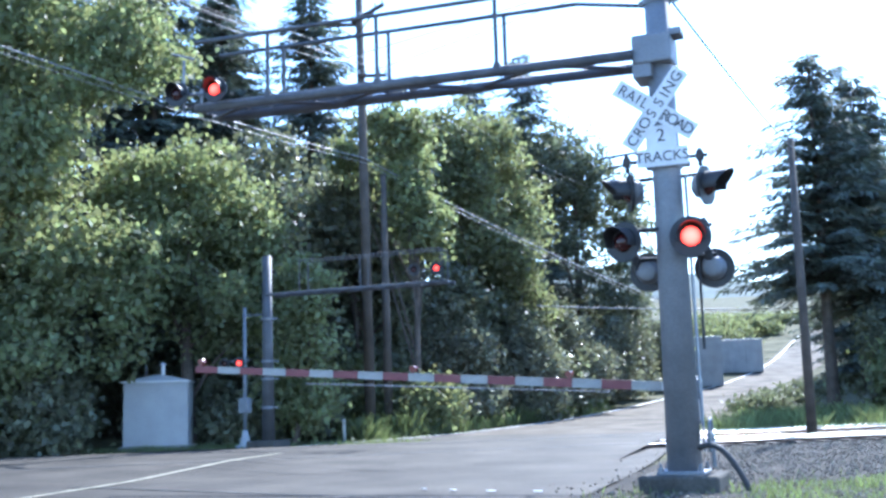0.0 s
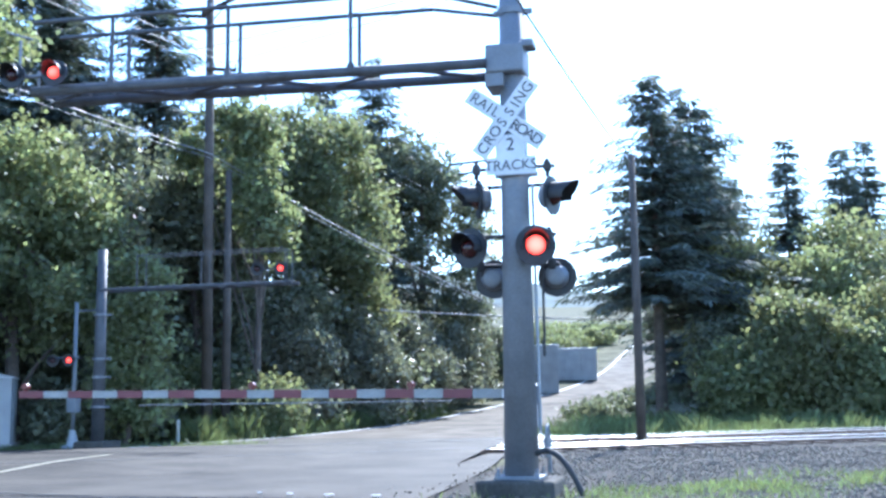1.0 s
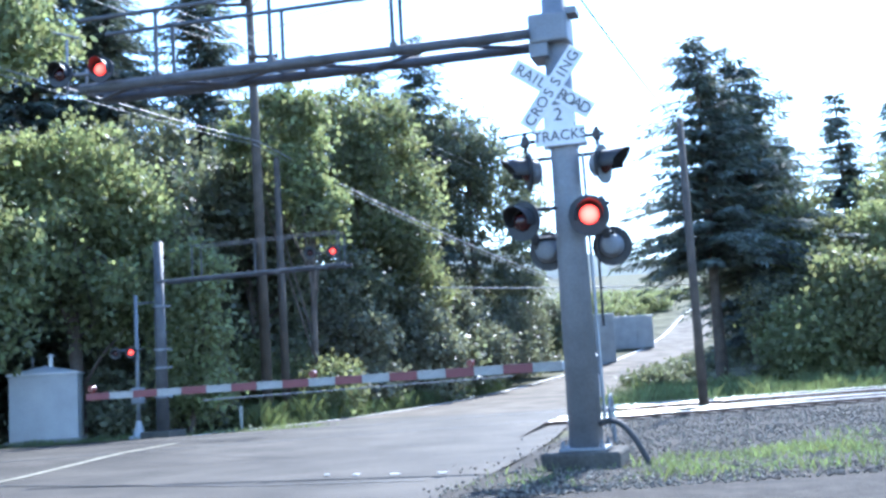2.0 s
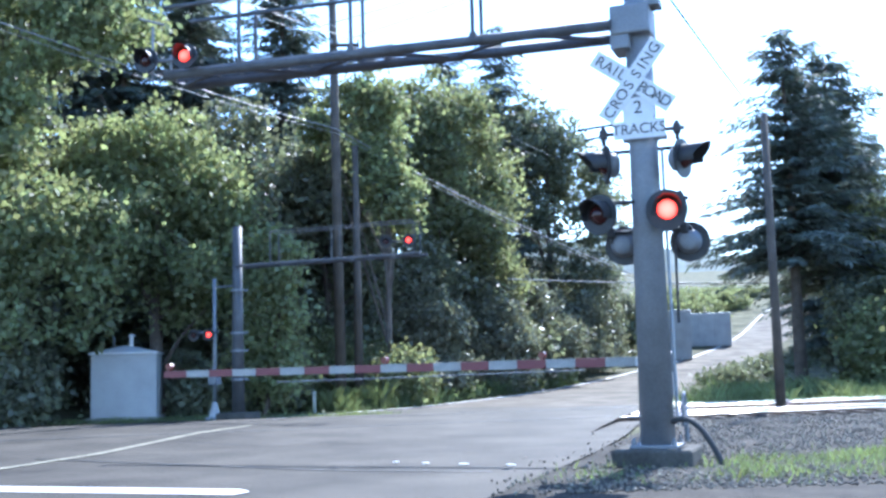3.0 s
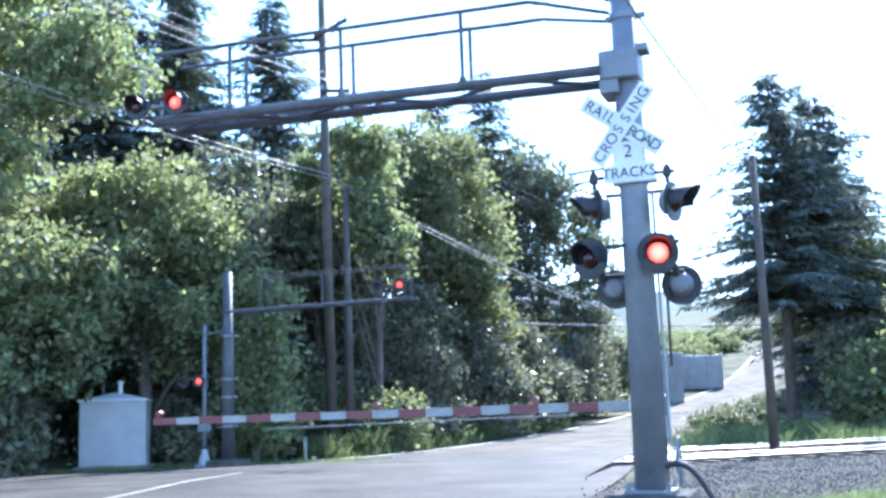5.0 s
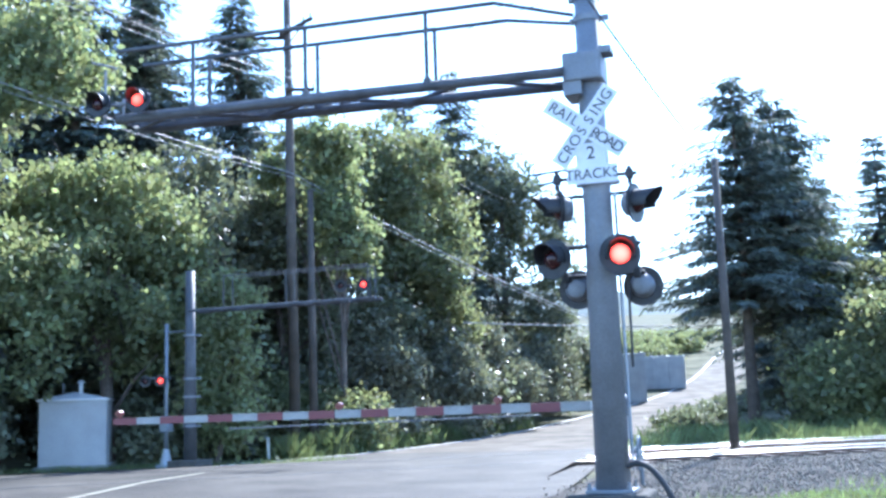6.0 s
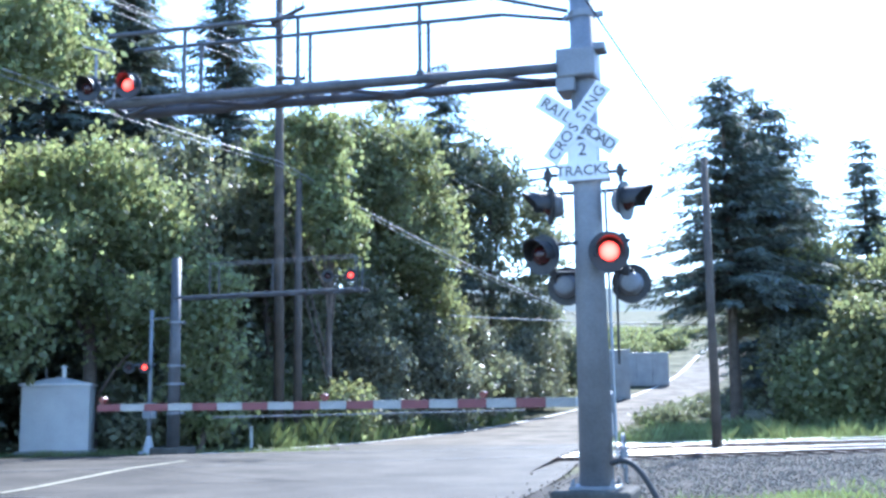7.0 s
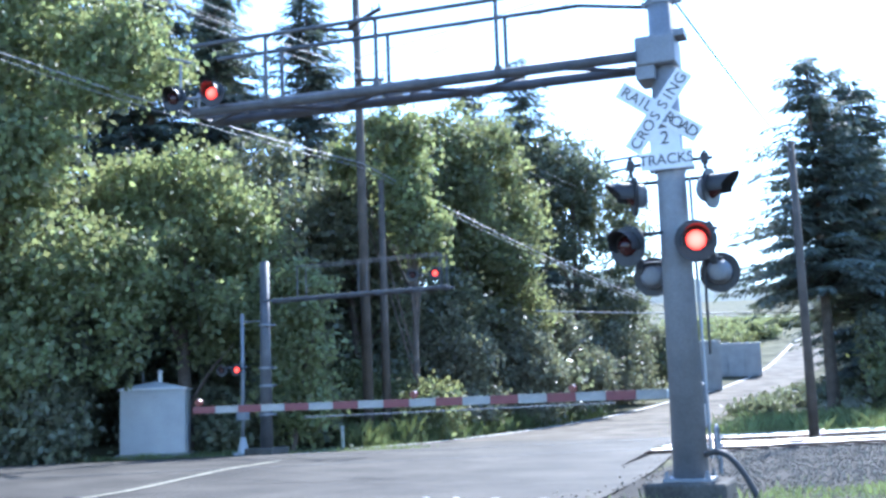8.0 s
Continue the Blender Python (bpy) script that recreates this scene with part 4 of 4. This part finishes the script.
# broad trees and scrub under the conifers beyond the rails
for k, (x, y, h, w) in enumerate([(21.2, 45.5, 9.0, 2.6), (23.5, 44.0, 7.2, 2.4), (26.5, 46.5, 10.2, 2.8), (29.5, 46.0, 8.6, 2.6), (33.0, 47.5, 10.5, 3.0), (17.8, 39.8, 3.4, 1.6), (20.0, 39.0, 5.6, 1.9), (22.6, 38.6, 3.8, 1.8), (24.6, 39.4, 6.2, 2.0), (27.4, 40.0, 4.6, 2.0), (30.0, 41.0, 6.4, 2.2)]):
    broad_tree(x, y, [(0, 0, h * 0.6, w, w * 0.8, h * 0.38), (w * 0.4, -0.3, h * 0.3, w * 0.8, w * 0.6, h * 0.3), (-w * 0.5, -0.2, h * 0.35, w * 0.7, w * 0.6, h * 0.3)],
               LEAF_LIGHT if k % 2 else LEAF, "leafy tree at the wood's edge beyond the rails", 80 + k, 380, 42, 0.17, 0.36, 0.12)
for k, (x, y, h, w) in enumerate([(19, 62, 3.4, 2.4), (22.5, 76, 3.8, 2.8), (27.0, 84.0, 4.4, 3.0), (30.5, 92, 4.6, 3.0), (34.0, 98.0, 4.6, 3.2), (38.0, 106, 5.0, 3.4), (33.0, 104, 5.2, 3.6), (28.5, 96, 5.2, 3.4), (42.5, 118.0, 5.6, 4.0), (36.5, 116.0, 5.6, 4.2), (25.0, 88.0, 4.8, 3.2), (20.5, 72.0, 4.0, 2.6), (46.0, 119.0, 5.5, 4.0), (53.0, 122.0, 6.0, 4.5)]):
    h *= max(0.2, 1 - (y - 60) / 70)
    broad_tree(x - 7.0, y + 6, [(0, 0, h * 0.5, w, w * 0.7, h * 0.45), (w * 0.5, 0, h * 0.35, w * 0.7, w * 0.6, h * 0.35)], LEAF, "hedge bush along the rising road", 100 + k, 260, 36, 0.2, 0.4, 0.1, "roadside_bush", "bush")


def grass(name, spots, label, seed, blades, height, spread_r, mat=GRASS):
    rng = np.random.default_rng(seed)
    spots = np.array(spots, dtype=float)
    c = spots[rng.integers(len(spots), size=blades)][:, :2] + rng.normal(size=(blades, 2)) * spread_r
    clump = np.array([noise.noise((p[0] * 0.9, p[1] * 0.9, seed)) for p in c])
    h = height * rng.uniform(0.4, 1.2, size=blades) * (0.7 + 0.8 * clump)
    keep = h > height * 0.2
    c, h = c[keep], h[keep]
    z = np.array([ground_z(*p) for p in c]) - 0.03
    an = rng.uniform(0, 2 * math.pi, size=len(c))
    side = np.stack([np.cos(an), np.sin(an), np.zeros(len(c))], 1) * rng.uniform(0.006, 0.016, size=(len(c), 1))
    lean = rng.normal(size=(len(c), 2)) * 0.35 * h[:, None]
    foot = np.stack([c[:, 0], c[:, 1], z], 1)
    tip = foot + np.stack([lean[:, 0], lean[:, 1], h], 1)
    v = np.empty((len(c), 4, 3))
    v[:, 0], v[:, 1] = foot - side, foot + side
    v[:, 2] = foot * 0.45 + tip * 0.55 + side * 0.8 + np.stack([np.zeros(len(c))] * 2 + [h * 0.1], 1)
    v[:, 3] = tip
    return tagged(quads(name, v.reshape(-1, 3), mat), label, "grass", kind="stuff")


grass("verge_grass", [(-2.2 + k * 0.36, 35.6 + k * 0.68) for k in range(26)], "tall bright green grass along the road's verge", 5, 26000, 0.75, 0.5)
grass("far_side_grass", [(8.6 + 0.38 * j + k * 0.7, 32.0 + 0.18 * k + j) for k in range(34) for j in (0, 2, 4, 7, 10)], "tall pale grass beyond the rails", 6, 42000, 0.6, 0.7)
grass("shoulder_grass", [(4.6, 13.6), (5.4, 14.0), (6.0, 14.2), (7.0, 14.8), (7.6, 14.4), (5.0, 12.4), (8.4, 15.4), (4.4, 12.9), (6.2, 13.2), (3.4, 12.6), (2.6, 12.7)], "sparse low grass tufts in the gravel", 7, 5200, 0.19, 0.5)
grass("hut_grass", [(-10 + k * 0.6, 31.8) for k in range(16)], "thin grass at the foot of the hut and posts", 8, 2500, 0.2, 0.4)

# loose stones over the gravel
rng1 = np.random.default_rng(9)
n = 24000
sx, sy = rng1.uniform(0.5, 17, n), 11.0 + rng1.uniform(0, 1, n) ** 1.3 * 13.0
okay = (sx * A.x + sy * A.y > -3.1 + rng1.normal(size=n) * 0.5) & (((sx - TRACK_P.x) * TN.x + (sy - TRACK_P.y) * TN.y) < -0.3)
sx, sy = sx[okay], sy[okay]
verts, faces = [], []
for x, y in zip(sx, sy):
    r = rng1.uniform(0.01, 0.03)
    o = len(verts)
    j = rng1.uniform(0.7, 1.3, 6)
    an = rng1.uniform(0, 6.28)
    zc = 0.035 + r * 0.4
    for k in range(4):
        verts.append((x + math.cos(an + k * 1.571) * r * j[k], y + math.sin(an + k * 1.571) * r * j[k], zc))
    verts += [(x, y, zc + r * 0.75 * j[4]), (x, y, zc - r)]
    for k in range(4):
        faces += [(o + k, o + (k + 1) % 4, o + 4), (o + (k + 1) % 4, o + k, o + 5)]
me = bpy.data.meshes.new("loose_stones")
me.from_pydata(verts, [], faces)
me.materials.append(STONE)
tagged(new("loose_stones", me), "loose angular grey crushed stones on the shoulder", "stones", kind="stuff")

# marker post, litter, grey enclosures along the road
mk = thing("marker_post", Matrix.Translation((-3.2, 35.0, ground_z(-3.2, 35.0))), "short pale roadside marker post", "marker post")
bm = bmesh.new()
block(bm, (0, 0, 0.32), (0.1, 0.05, 0.68), bevel=0.01)
part("post_body", bm, WHITE_WORN, mk)
for x, y, a in ((0.6, 14.6, 20), (0.1, 14.9, 60), (1.2, 14.3, 5), (-0.3, 15.2, 110)):
    bm = bmesh.new()
    block(bm, (0, 0, 0.008), (0.12, 0.05, 0.012), bevel=0.003)
    bit = part("litter", bm, WHITE_WORN, None)
    bit.matrix_world = pose(x, y, 0.03, 3, 2, a)
    tagged(bit, "scrap of pale litter on the asphalt edge", "litter")
for x, y, w, h, a, n in ((16.7, 70.0, 2.8, 3.2, 14, 2), (22.0, 80.5, 3.6, 2.5, 14, 3)):
    enc = thing("panel_enclosure", Matrix.Translation((x, y, ground_z(x, y) - 0.1)) @ pose(0, 0, 0, 0, 0, -a), "plain grey panelled enclosure beside the rising road", "enclosure")
    bm = bmesh.new()
    block(bm, (0, 0.1, h / 2), (w - 0.1, 1.4, h - 0.1))
    part("enclosure_body", bm, CABINET, enc)
    for k in range(n):
        bm = bmesh.new()
        block(bm, (-w / 2 + w * (k + 0.5) / n, -0.64, h / 2), (w / n - 0.05, 0.06, h - 0.16), bevel=0.015)
        part("panel", bm, CABINET, enc)
    bm = bmesh.new()
    block(bm, (0, 0.1, h - 0.01), (w + 0.1, 1.62, 0.08), bevel=0.02)
    part("coping", bm, ROOF, enc, "light capping along the top")

# wooded ridge in the distance, its haze put into the base colour
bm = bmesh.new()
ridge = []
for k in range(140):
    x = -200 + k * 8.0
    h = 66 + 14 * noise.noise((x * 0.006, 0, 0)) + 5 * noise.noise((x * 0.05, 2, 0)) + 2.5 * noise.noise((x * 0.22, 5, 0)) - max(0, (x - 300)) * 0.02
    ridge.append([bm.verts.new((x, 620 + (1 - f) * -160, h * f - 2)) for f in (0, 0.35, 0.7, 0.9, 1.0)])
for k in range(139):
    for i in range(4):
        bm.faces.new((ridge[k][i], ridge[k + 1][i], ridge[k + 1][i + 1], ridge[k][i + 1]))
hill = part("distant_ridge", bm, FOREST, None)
tagged(hill, "wooded ridge on the horizon with haze blue mixed into its green", "ridge", kind="structure")


# ---- what moves: the flashing lenses turn their lit side out and in, the gate arm sinks to rest ----
def flash_rows(on, off):
    rows, turn = [], 0.0
    events = sorted([(n + on, 0) for n in range(-1, 10)] + [(n + off, 1) for n in range(-1, 10)])
    state = [e for e in events if e[0] < 0][-1][1]
    turn = 180.0 * state
    rows.append((0.0, pose(0, 0.02, 0, 0, 0, turn)))
    for t, dark in events:
        if t < 0.06 or t > 7.95:
            continue
        for k in range(4):
            rows.append((t - 0.05 + k / 30, pose(0, 0.02, 0, 0, 0, turn + 60 * k)))
        turn += 180
    rows.append((8.0, pose(0, 0.02, 0, 0, 0, turn)))
    return rows


def motions():
    for drum, (on, off) in FLASHERS:
        walk(drum, flash_rows(on, off))
    walk(arm, [(t, pose(0, -0.02, 1.32, 0, a, 0)) for t, a in ((0.0, 3.9), (0.5, 2.0), (1.0, 0.6), (1.5, -0.2), (2.0, -0.35), (2.5, -0.2), (3.0, -0.05), (4.0, 0.0), (8.0, 0.0))])


motions()
